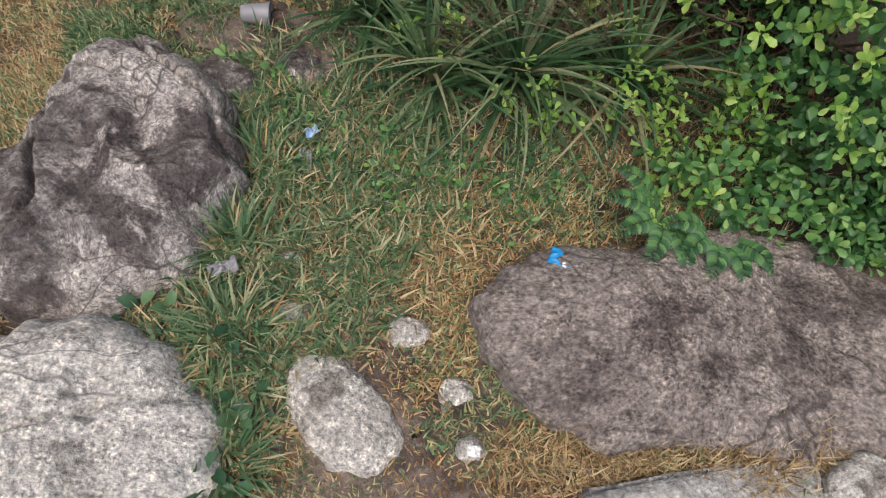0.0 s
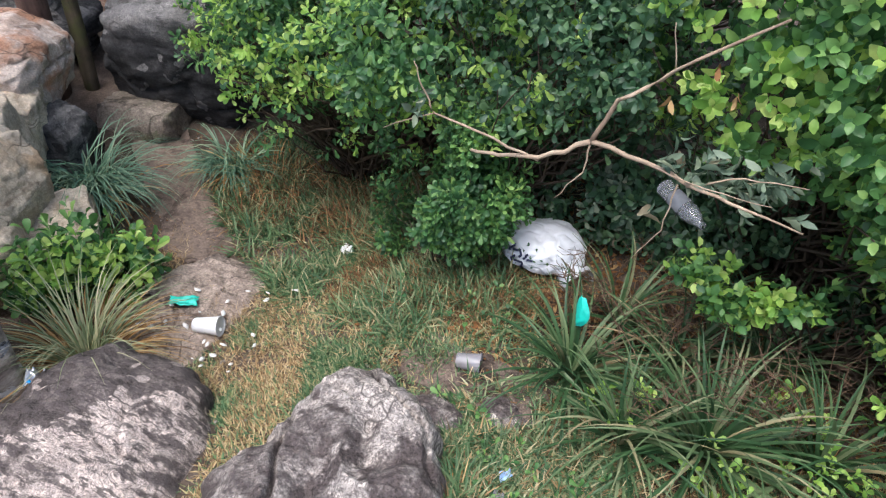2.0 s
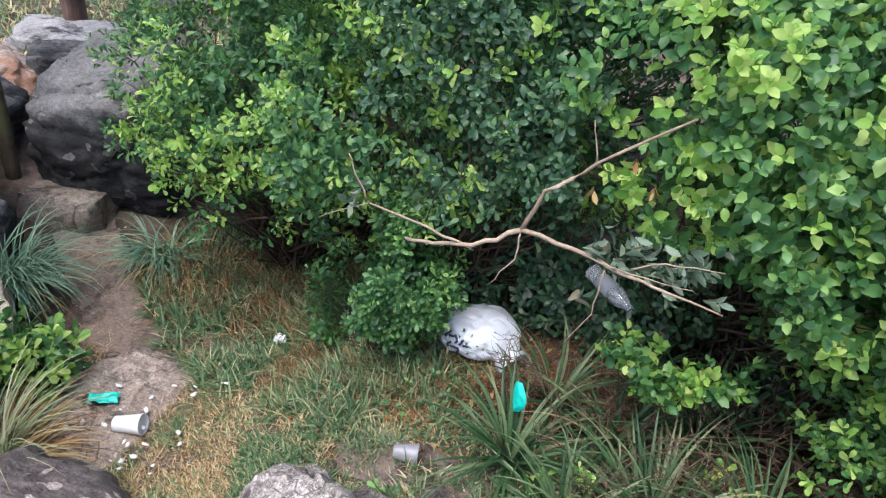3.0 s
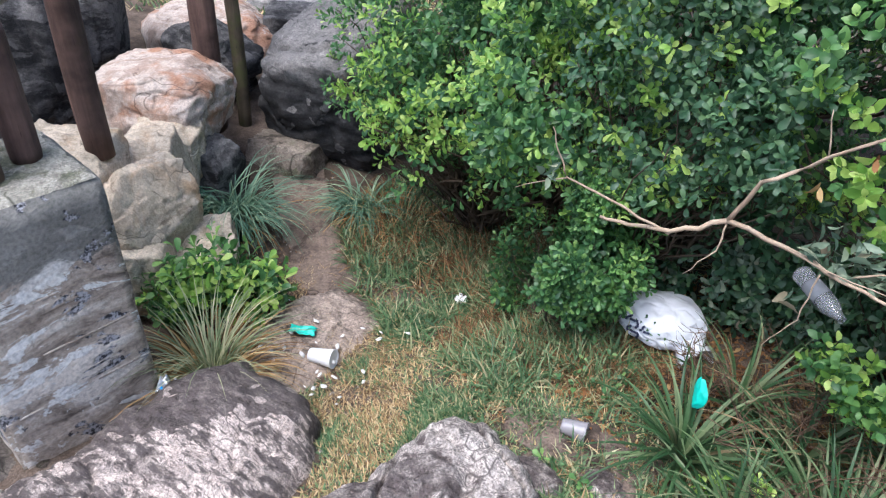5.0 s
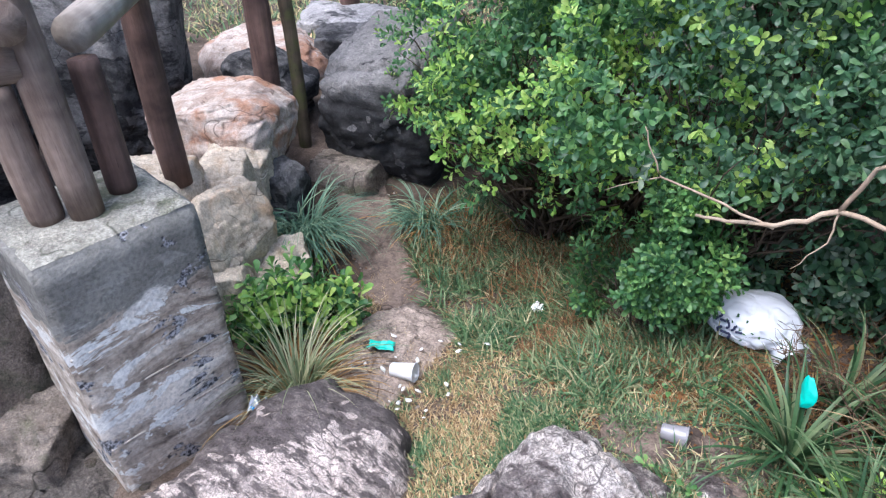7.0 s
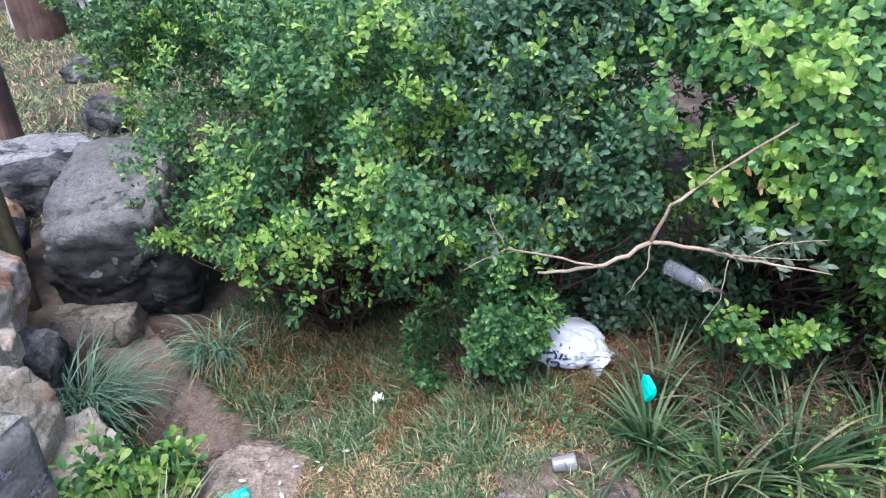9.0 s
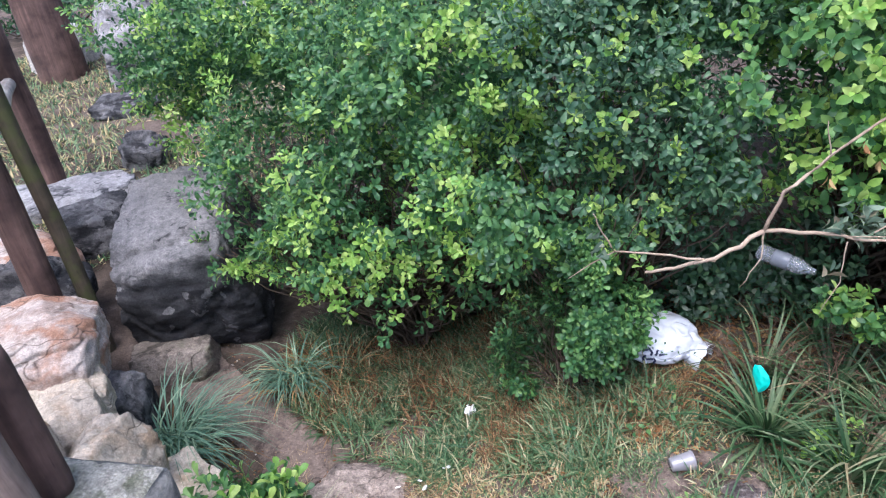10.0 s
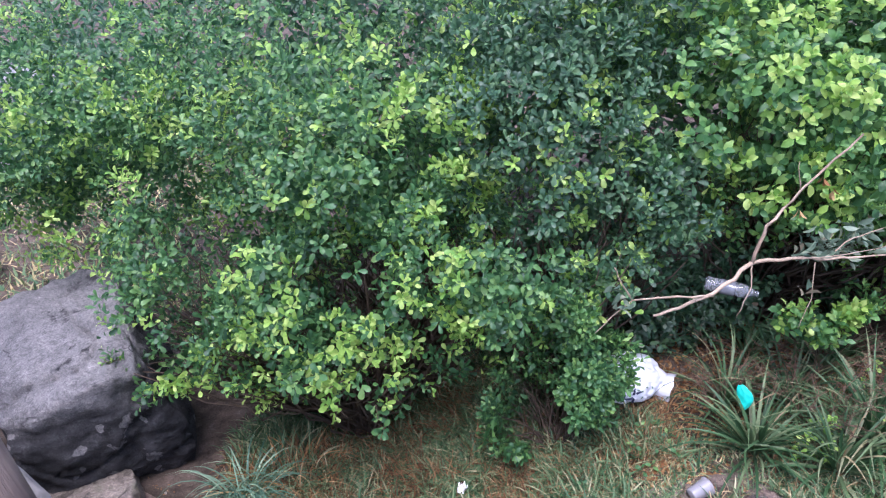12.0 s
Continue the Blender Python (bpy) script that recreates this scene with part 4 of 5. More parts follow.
shrub("shrub", "dark leafy undergrowth behind the bag", [((-0.35, 3.05, 0.28), (0.75, 0.30, 0.38)), ((0.35, 2.85, 0.32), (0.45, 0.34, 0.35))],
      1200, 7, 0.052, "obovate", (LEAF_DARK, LEAF_GREY), (0.85, 0.15), [(-0.3, 3.2, -0.02), (0.3, 3.0, 0.0)], 1.0, None, 0.004)
shrub("shrub", "low broad-leaved weed clump beside the concrete block", [((-2.50, 1.92, -0.16), (0.20, 0.24, 0.20)), ((-2.33, 2.12, -0.22), (0.18, 0.18, 0.18))],
      260, 6, 0.068, "obovate", (LEAF_ROUND, LEAF_YOUNG), (0.5, 0.5), [(-2.5, 1.95, -0.38)], 1.1, None, 0.002)
shrub("shrub", "low arching sprays of yellow-green leaves beside the bottle", [((-0.10, 2.27, 0.50), (0.10, 0.09, 0.06)), ((0.03, 2.24, 0.46), (0.12, 0.10, 0.08)), ((0.16, 2.24, 0.53), (0.11, 0.09, 0.05))],
      85, 7, 0.044, "round", (LEAF_ROUND, LEAF_YOUNG), (0.4, 0.6), [(0.35, 2.55, 0.0)], 1.0, None, 0.0028, 0.2, 0.45, 0.5)
shrub("shrub", "tall hedge of grey-green shrubs behind the others", [((-0.9, 5.2, 1.5), (1.8, 0.9, 1.2)), ((1.6, 4.6, 1.5), (1.5, 0.9, 1.4)), ((-3.2, 6.2, 1.1), (0.7, 0.8, 0.8))],
      3600, 7, 0.075, "obovate", (LEAF_DARK, LEAF_GLOSSY), (0.5, 0.5), [(-0.9, 5.2, -0.3), (1.6, 4.6, 0.0)], 1.0, None, 0.006, 0.3, 0.45, 0.9)
shrub("shrub", "dark far shrubs beyond the rocks", [((-5.2, 12.5, 1.2), (1.6, 0.8, 1.4)), ((-9.0, 12.5, 1.4), (2.2, 0.9, 1.6)), ((-2.0, 11, 1.4), (2.0, 0.9, 1.6))],
      1500, 7, 0.13, "obovate", (LEAF_DARK, LEAF_GLOSSY), (0.7, 0.3), [(-5.2, 12.5, -0.1), (-9.0, 12.5, -0.1)], 1.0, None, 0.01)


# ---- dead branch ----
def dead_branch():
    ob = thing("dead_branch", "bare forked pale-brown branch with withered grey leaves", "branch", (-0.50, 2.10, 0.92))
    o = Vector((-0.50, 2.10, 0.92))
    rng = random.Random(3)
    def bent(*pts):
        out = []
        for a, b in zip(pts, pts[1:]):
            out += wiggle(a, b, 4, 0.035, rng)[:-1]
        return [Vector(p) - o for p in out + [Vector(pts[-1])]]
    main = [
        (bent((-0.84, 2.16, 0.76), (-0.75, 2.14, 0.78), (-0.63, 2.12, 0.82), (-0.50, 2.10, 0.92)), 0.0048, 0.0076),
        (bent((-0.50, 2.10, 0.92), (-0.46, 2.10, 1.05), (-0.35, 2.09, 1.16), (-0.16, 2.06, 1.33)), 0.0068, 0.0032),
        (bent((-0.50, 2.10, 0.92), (-0.31, 2.08, 0.905), (-0.19, 2.06, 0.885), (-0.07, 2.05, 0.87), (0.05, 2.04, 0.855)), 0.0072, 0.0024),
        (bent((-0.63, 2.12, 0.81), (-0.82, 2.12, 0.85), (-0.95, 2.12, 0.87), (-0.99, 2.12, 0.94), (-1.02, 2.12, 1.01)), 0.0044, 0.0016),
    ]
    twigs = [
        (bent((-0.95, 2.12, 0.87), (-1.10, 2.10, 0.79)), 0.0024, 0.0011),
        (bent((-0.50, 2.10, 0.91), (-0.50, 2.09, 0.83), (-0.56, 2.08, 0.73)), 0.0032, 0.0012),
        (bent((-0.26, 2.07, 0.88), (-0.26, 2.06, 0.74), (-0.31, 2.05, 0.63)), 0.0024, 0.0010),
        (bent((-0.24, 2.07, 0.88), (-0.12, 2.06, 0.95), (0.02, 2.05, 0.97)), 0.0028, 0.0012),
        (bent((-0.36, 2.09, 0.905), (-0.2, 2.0, 0.93), (-0.05, 1.98, 0.94)), 0.0024, 0.0010),
        (bent((-0.35, 2.09, 1.16), (-0.38, 2.08, 1.27)), 0.0024, 0.0012),
    ]
    for p in main:
        part("limb", mesh_of("limb", *tubes([p], 8), BARK), ob)
    for p in twigs:
        part("twig", mesh_of("twig", *tubes([p], 6), BARK), ob)
    tips = np.array([rng_p for rng_p in [(0.18 + 0.36 * RNG.random(), RNG.normal(0, 0.03), -0.01 + RNG.normal(0, 0.04)) for _ in range(40)] + [(RNG.uniform(-0.5, -0.42), RNG.normal(0, 0.03), RNG.normal(-0.02, 0.03)) for _ in range(3)]])
    v, f = rosettes(RNG, tips, RNG.normal(0, 0.4, tips.shape) + np.array([0.8, -0.2, 0.0]), 4, 0.055, "lance", 0.7)
    tagged(part("withered_foliage", fast_mesh("withered_foliage", v, f, LEAF_GREY), ob, "withered grey-green leaves"), kind="stuff")
    tips = np.array([(0.24, -0.01, 0.26), (0.16, -0.01, 0.16), (0.30, 0.0, 0.20)])
    v, f = rosettes(RNG, tips, np.tile([0.1, -0.2, -1.0], (3, 1)), 3, 0.042, "lance", 0.4)
    tagged(part("dead_foliage", fast_mesh("dead_foliage", v, f, LEAF_DEAD), ob, "hanging dead orange leaves"), kind="stuff")


dead_branch()


def dry_stems(at, label, n, reach, height, seed):
    ob = thing("dry_stems", label, "dead plant", at)
    rng = random.Random(seed)
    paths = []
    for _ in range(n):
        a = rng.uniform(0, 6.283)
        tip = Vector((reach * math.cos(a) * rng.uniform(0.4, 1), reach * math.sin(a) * rng.uniform(0.4, 1), height * rng.uniform(0.5, 1)))
        pts = wiggle((0, 0, 0), tip, 6, 0.06, rng, 0.04)
        paths.append((pts, 0.0024, 0.0010))
        for k in (3, 4, 5):
            for _ in range(4):
                q = pts[k] + Vector((rng.uniform(-1, 1), rng.uniform(-1, 1), rng.uniform(-0.2, 0.8))) * 0.07
                paths.append((wiggle(pts[k], q, 3, 0.08, rng), 0.0014, 0.0007))
    tagged(part("branchwork", mesh_of("branchwork", *tubes(paths, 4), BARK_DRY), ob), kind="stuff")
    return ob


dry_stems((-0.12, 2.12, 0.03), "dry brown flower stalks above the spiky rosettes", 20, 0.40, 0.46, 5)
dry_stems((-0.25, 2.45, 0.03), "tangle of dry brown twigs beside the bag", 16, 0.34, 0.30, 6)
dry_stems((-0.42, 2.30, 0.03), "reddish dry flower stalks behind the teal scrap", 6, 0.14, 0.36, 11)
dry_stems((0.35, 2.10, 0.08), "bare fine brown twigs under the shrub", 16, 0.45, 0.36, 8)
dry_stems((-0.72, 2.85, 0.0), "bare brown twigs hanging over the bag", 7, 0.35, 0.55, 9)


# ---- spiky rosettes ----
def strap_leaf(length, width, arch, seed):
    """A long channelled leaf with toothed edges, along local x, arching over."""
    n, rows = 26, []
    x = z = 0.0
    ang = radians(62)
    for i in range(n + 1):
        f = i / n
        w = width * (0.75 + 0.5 * f if f < 0.25 else 0.9) * (1 - max(0, f - 0.2) ** 1.4 / 0.75)
        w = max(w, 0.0008) + (0.0022 if i % 2 else 0) * (1 - f)
        rows += [(x, -w, z + 0.35 * w), (x, 0, z), (x, w, z + 0.35 * w)]
        x += length / n * math.cos(ang)
        z += length / n * math.sin(ang)
        ang -= arch / n * (0.5 + f)
    faces = []
    for i in range(n):
        a = 3 * i
        faces += [(a, a + 1, a + 4, a + 3), (a + 1, a + 2, a + 5, a + 4)]
    return mesh_of("leaf", rows, faces, STRAP)


def spiky_rosette(at, count, size, seed):
    ob = thing("spiky_rosette_plant", "spiky rosette plant with long toothed grey-green leaves", "plant", at, "rosette plants")
    rng = random.Random(seed)
    kinds = [strap_leaf(size * s, 0.0068, radians(a), k) for k, (s, a) in enumerate(((1.0, 75), (0.85, 60), (1.1, 95), (0.7, 45), (0.95, 110)))]
    for i in range(count):
        leaf = part("leaf", kinds[i % 5], ob)
        tilt = 38 - 62 * (i / count) + rng.uniform(-10, 10)
        leaf.matrix_local = pose(0, 0, 0.01, rng.uniform(-22, 22), tilt + rng.uniform(-8, 8), 137.5 * i + rng.uniform(-20, 20)) @ Matrix.Translation((0.015, 0, 0))
    return ob


spiky_rosette((-0.38, 2.10, 0.02), 96, 0.41, 1)
spiky_rosette((0.07, 1.96, 0.03), 120, 0.50, 2)
spiky_rosette((-0.17, 1.90, 0.03), 74, 0.40, 3)
spiky_rosette((0.24, 2.40, 0.05), 50, 0.44, 4)
spiky_rosette((-0.28, 2.42, 0.03), 48, 0.38, 5)
spiky_rosette((0.40, 2.02, 0.06), 70, 0.47, 6)
spiky_rosette((-0.06, 2.28, 0.03), 60, 0.42, 7)
spiky_rosette((0.02, 2.65, 0.04), 30, 0.36, 8)


# ---- grass ----
def on_rock(x, y, grow=1.0):
    for (cx, cy), radii in BEDDED:
        dx, dy = x - cx, y - cy
        r = math.hypot(dx, dy)
        if r < 0.8:
            s = (math.atan2(dy, dx) / (2 * math.pi)) % 1 * len(radii)
            i = int(s) % len(radii)
            if r < grow * (radii[i] + (radii[(i + 1) % len(radii)] - radii[i]) * (s - int(s))):
                return True
    return False


def bare(x, y):
    """Trodden sand: the path past the boulder, and the patch by the cup."""
    along = (x + 2.2) * -0.68 + (y - 2.35) * 0.73
    across = (x + 2.2) * 0.73 + (y - 2.35) * 0.68
    if along > -0.05 and abs(across) < 0.16 + 0.05 * noise.noise((4 * x, 4 * y, 0)) + 0.04 * along:
        return True
    if math.hypot((x + 0.66) / 0.14, (y - 1.97) / 0.10) < 1 + 0.5 * noise.noise((7 * x, 7 * y, 1)):
        return True
    return x < -2.25 and y < 1.75 and x > -3.4


def sow(count, box, test):
    out = []
    x0, y0, x1, y1 = box
    while len(out) < count:
        x, y = RNG.uniform(x0, x1), RNG.uniform(y0, y1)
        edge = min(x - x0, x1 - x, y - y0, y1 - y)
        if edge > 0.22 * RNG.random() + 0.12 * noise.noise((5 * x, 5 * y, 8)) and test(x, y):
            out.append((x, y, ground_at(x, y) - 0.004))
    return np.array(out)


def grass(name, label, count, box, test, lengths, width, mat, lean=0.5, droop=0.8, segs=3):
    base = sow(count, box, test)
    n = len(base)
    v, f = blades(RNG, base, RNG.uniform(*lengths, n), RNG.uniform(0, 6.283, n), np.abs(RNG.normal(lean, 0.45, n)), RNG.uniform(0.5, 1.3, n) * width, segs, droop)
    tagged(new(name, fast_mesh(name, v, f, mat)), label, "grass", kind="stuff")


def patchy(scale, level, off=0.0):
    return lambda x, y: noise.noise((scale * x + off, scale * y, off)) > level + RNG.uniform(-0.25, 0.25)


def strip(x, y):
    """The dry strip that runs between the two rocks."""
    return abs(x + 1.28 + 0.38 * (y - 1.5)) < 0.13 + 0.05 * noise.noise((6 * x, 6 * y, 3))


low, mid_n, dryn = patchy(3.6, -0.12, 1.7), patchy(2.6, -0.2, 5.1), patchy(4.2, -0.02, 9.3)
grass("turf", "short worn green and straw-coloured turf", 34000, (-1.8, 0.35, 0.95, 2.45), lambda x, y: not on_rock(x, y, 0.97) and not bare(x, y) and low(x, y), (0.018, 0.045), 0.0034, GRASS_SHORT, 1.1, 0.25, 2)
grass("dry_turf", "dry orange-brown short grass between rocks", 24000, (-1.95, 0.35, 1.0, 2.5), lambda x, y: not on_rock(x, y, 0.98) and not bare(x, y) and dryn(x, y), (0.016, 0.048), 0.0030, GRASS_DRY, 1.2, 0.2, 2)
grass("dry_turf", "dry golden strip of grass between two rocks", 4600, (-1.75, 0.8, -1.0, 2.25), lambda x, y: not on_rock(x, y, 0.99) and strip(x, y), (0.016, 0.048), 0.0030, GRASS_DRY, 1.15, 0.2, 2)
grass("grass", "green long-bladed grass below the shrubs", 26000, (-2.55, 2.0, -0.6, 3.75), lambda x, y: not on_rock(x, y) and not bare(x, y) and y > 2.1 - 0.35 * (x + 1.2) and (y > 2.9 or mid_n(x, y)), (0.06, 0.15), 0.0052, GRASS_GREEN, 1.0, 0.5, 3)
grass("grass", "fresh green creeping grass in the middle of the slope", 16000, (-1.85, 1.55, -0.5, 2.75), lambda x, y: not on_rock(x, y) and not bare(x, y) and not strip(x, y) and noise.noise((4 * x, 4 * y, 12)) > 0.0 + RNG.uniform(-0.2, 0.2), (0.025, 0.06), 0.0042, GRASS_GREEN, 1.05, 0.3, 2)
grass("dry_grass", "rust-brown dead grass beside the bag", 7500, (-1.6, 2.05, -0.35, 2.9), lambda x, y: not bare(x, y) and math.hypot((x + 1.0) / 0.42, (y - 2.44) / 0.25) < 1.0 + RNG.uniform(-0.5, 0.4), (0.04, 0.11), 0.0026, GRASS_RUST, 1.0, 0.6, 3)
grass("dry_grass", "tan dead blades among the green grass", 3200, (-2.5, 1.9, -0.5, 3.5), lambda x, y: not on_rock(x, y) and not bare(x, y), (0.03, 0.09), 0.0028, GRASS_DRY, 1.1, 0.4, 3)
grass("dry_grass", "brown dead grass along the shrub foot", 4200, (-2.6, 2.6, -1.1, 3.4), lambda x, y: not bare(x, y) and noise.noise((4 * x, 4 * y, 15)) > -0.15, (0.07, 0.20), 0.0036, GRASS_RUST, 0.85, 0.6, 4)
grass("grass", "broad weedy green grass beside the lumpy rock", 6500, (-0.75, 0.55, 0.05, 2.0), lambda x, y: not on_rock(x, y, 0.95) and x < -0.05 - 0.7 * max(0, 1.35 - y) + 0.1 * noise.noise((6 * x, 6 * y, 2)), (0.035, 0.10), 0.0044, GRASS_GREEN, 0.9, 0.45, 4)
grass("grass", "pale straw and green broad blades beside the lumpy rock", 1300, (-0.75, 0.55, 0.05, 2.0), lambda x, y: not on_rock(x, y, 0.97) and x < -0.12 - 0.5 * max(0, 1.35 - y) + 0.1 * noise.noise((6 * x, 6 * y, 2)), (0.03, 0.08), 0.0044, GRASS_PALE, 0.85, 0.5, 4)
grass("dry_grass", "orange-brown fine dead grass on the worn turf", 8500, (-0.6, 0.45, 0.75, 1.75), lambda x, y: not on_rock(x, y, 0.98) and noise.noise((5 * x, 5 * y, 21)) > -0.25 + RNG.uniform(-0.2, 0.2), (0.018, 0.05), 0.0026, GRASS_ORANGE, 1.1, 0.3, 2)
grass("dry_grass", "straw-yellow blades among the weedy grass", 2600, (-0.75, 0.55, 0.15, 2.0), lambda x, y: not on_rock(x, y, 0.95) and x < 0.05 - 0.7 * max(0, 1.35 - y), (0.04, 0.10), 0.0036, GRASS_DRY, 0.95, 0.4, 4)
grass("grass", "mixed green and straw grass under the rosettes", 4200, (-0.85, 1.3, 0.35, 2.4), lambda x, y: not on_rock(x, y, 0.97) and not bare(x, y), (0.03, 0.08), 0.0040, GRASS_GREEN, 0.95, 0.45, 3)
grass("dry_grass", "dark rusty grass and litter under the rosettes", 5000, (-0.6, 1.6, 1.0, 2.9), lambda x, y: not on_rock(x, y, 0.97) and not bare(x, y), (0.03, 0.10), 0.0026, GRASS_RUST, 1.1, 0.4, 3)
grass("dry_grass", "yellow-brown grass along the concrete edging", 3800, (0.05, 0.72, 0.95, 1.12), lambda x, y: abs(y - 0.80 - 0.24 * x) < 0.09 + 0.05 * noise.noise((8 * x, 8 * y, 1)), (0.025, 0.07), 0.0024, GRASS_DRY, 1.0, 0.3)
grass("pine_straw", "dry needles strewn over the low slab", 9000, (-2.5, 1.45, -1.5, 2.6), lambda x, y: noise.noise((4 * x, 4 * y, 6)) > -0.08, (0.02, 0.08), 0.0014, GRASS_DRY, 1.4, 0.12)
grass("grass", "worn yellow-green grass beyond the boulders", 30000, (-8.5, 4.0, -2.6, 11.5), lambda x, y: noise.noise((1.2 * x, 1.2 * y, 6)) > -0.45, (0.05, 0.13), 0.010, GRASS_SHORT, 1.0, 0.35)
grass("dry_grass", "dry tan grass beyond the boulders", 2500, (-8.5, 4.2, -2.6, 11.5), lambda x, y: noise.noise((1.0 * x, 1.0 * y, 2)) > 0.0, (0.03, 0.10), 0.008, GRASS_DRY, 0.9, 0.7)


def leaf_litter(count, box, label, size):
    p = sow(count, box, lambda x, y: not on_rock(x, y, 0.9)) + np.array([0, 0, 0.008])
    a = RNG.normal(0, 1, (count, 3)) * np.array([1, 1, 0.25])
    v, f = leaves(p, a, np.tile([0, 0, 1.0], (count, 1)) + RNG.normal(0, 0.3, (count, 3)), RNG.uniform(0.5, 1.2, count) * size, "lance", 0.2)
    tagged(new("leaf_litter", fast_mesh("leaf_litter", v, f, LEAF_DEAD)), label, "leaf litter", kind="stuff")


leaf_litter(5000, (-1.3, 2.0, 1.1, 3.5), "brown fallen leaves and twigs under the shrubs", 0.035)
leaf_litter(900, (-1.15, 1.85, -0.40, 2.55), "reddish-brown leaf bits around the plastic cup", 0.020)
leaf_litter(1500, (-3.0, 1.9, -1.2, 3.4), "scattered brown leaf bits along the path", 0.018)
leaf_litter(500, (-3.6, 0.2, -2.2, 1.7), "dark leaf bits and rubble litter around the block", 0.022)


def tuft(label, at, count, lengths, width, mat, spread, seed, dry=0, group="grass tufts", comb=None, droop=0.46, lean=0.25):
    ob = thing("grass_tuft", label, "grass tuft", (at[0], at[1], ground_z(at[0], at[1])), group)
    rng = np.random.default_rng(seed)
    def batch(n, m, lean, lengths, name, drop):
        r, a = spread * np.sqrt(rng.random(n)), rng.uniform(0, 6.283, n)
        base = np.stack([r * np.cos(a), r * np.sin(a), np.zeros(n) - 0.01], 1)
        if comb is not None:
            a = np.where(rng.random(n) < 0.7, radians(comb) + rng.normal(0, 0.75, n), a)
        v, f = blades(rng, base, rng.uniform(*lengths, n), a + rng.normal(0, 0.5, n), np.abs(rng.normal(lean, 0.22, n)), rng.uniform(0.6, 1.2, n) * width, 7, drop)
        tagged(part(name, fast_mesh(name, v, f, m), ob), kind="stuff")
    batch(count, mat, lean, lengths, "foliage", droop)
    if dry:
        batch(dry, GRASS_ORANGE, 0.8, (0.65 * lengths[0], 0.9 * lengths[1]), "dry_skirt", 0.46)


tuft("blue-green drooping grass tuft below the cream rocks", (-2.90, 2.50), 380, (0.38, 0.68), 0.0055, GRASS_BLUE, 0.10, 1, 30, comb=-40, droop=0.58)
tuft("pale green grass tuft with tan dead skirt by the block", (-2.14, 1.66), 170, (0.34, 0.60), 0.0042, GRASS_PALE, 0.06, 2, 340, droop=0.44, lean=0.16)
tuft("grey-green grass tuft at the foot of the shrub", (-2.46, 3.04), 170, (0.26, 0.46), 0.0055, GRASS_BLUE, 0.10, 3, 40, comb=-110, droop=0.6)
tuft("brown and green grass tuft at the foot of the shrub", (-2.22, 3.12), 60, (0.18, 0.36), 0.0050, GRASS_GREEN, 0.14, 4, 130)
tuft("straggling green grass tuft beside the pale rock", (-0.50, 1.02), 110, (0.08, 0.18), 0.0042, GRASS_GREEN, 0.07, 5, 40)
tuft("yellowing green grass tuft beside the lumpy rock", (-0.54, 1.24), 120, (0.08, 0.16), 0.004, GRASS_GREEN, 0.09, 6, 35)
tuft("straggling grass tuft above the lumpy rock", (-0.56, 1.50), 90, (0.07, 0.16), 0.004, GRASS_GREEN, 0.07, 7, 25)
tuft("green grass tuft beside the pale rock", (-0.44, 0.74), 110, (0.08, 0.18), 0.0042, GRASS_GREEN, 0.07, 8, 30)


def weeds(label, spots, length, shape, mat, per, height, seed):
    rng = np.random.default_rng(seed)
    for x, y, n, r in spots:
        ob = thing("weed", label, "weed", (x, y, ground_z(x, y)), "broad-leaved weeds")
        t = np.stack([rng.normal(0, r, n), rng.normal(0, r, n), rng.uniform(0.2, 1.0, n) * height], 1)
        v, f = rosettes(rng, t, np.tile([0, -0.15, 1.0], (n, 1)) + rng.normal(0, 0.3, (n, 3)), per, length, shape, 1.2)
        tagged(part("foliage", fast_mesh("foliage", v, f, mat), ob), kind="stuff")
        pr = random.Random(seed)
        tagged(part("stalk", mesh_of("stalk", *tubes([(wiggle((q[0] * 0.5, q[1] * 0.5, -0.02), tuple(q), 3, 0.05, pr), 0.0016, 0.001) for q in t], 4), LEAF_DARK), ob), kind="stuff")


weeds("low green broad-leaved weed in grass", [(-0.52, 1.66, 9, 0.05), (-0.40, 1.55, 12, 0.06), (-0.28, 1.62, 12, 0.07), (-0.22, 1.48, 12, 0.07), (-0.10, 1.60, 14, 0.08), (0.05, 1.52, 14, 0.08), (0.20, 1.58, 14, 0.08), (-0.62, 1.80, 6, 0.04)], 0.030, "obovate", LEAF_ROUND, 4, 0.06, 11)
weeds("bright light-green sapling among the rosettes", [(-0.20, 1.98, 14, 0.05), (0.14, 1.80, 12, 0.05), (0.45, 1.88, 18, 0.08), (0.58, 1.70, 22, 0.10), (0.30, 2.10, 12, 0.06)], 0.036, "obovate", LEAF_YOUNG, 6, 0.20, 12)
weeds("ivy-like creeping weed on rock", [(-0.46, 0.86, 6, 0.04), (-0.62, 1.0, 5, 0.05), (-0.47, 0.72, 6, 0.04), (-0.72, 0.98, 4, 0.04)], 0.05, "round", LEAF_DARK, 3, 0.06, 13)
weeds("small clover-like weeds in dry grass", [(-1.05, 2.30, 7, 0.07), (-0.85, 2.25, 8, 0.07), (-0.70, 2.32, 7, 0.06)], 0.03, "round", LEAF_GLOSSY, 4, 0.06, 14)


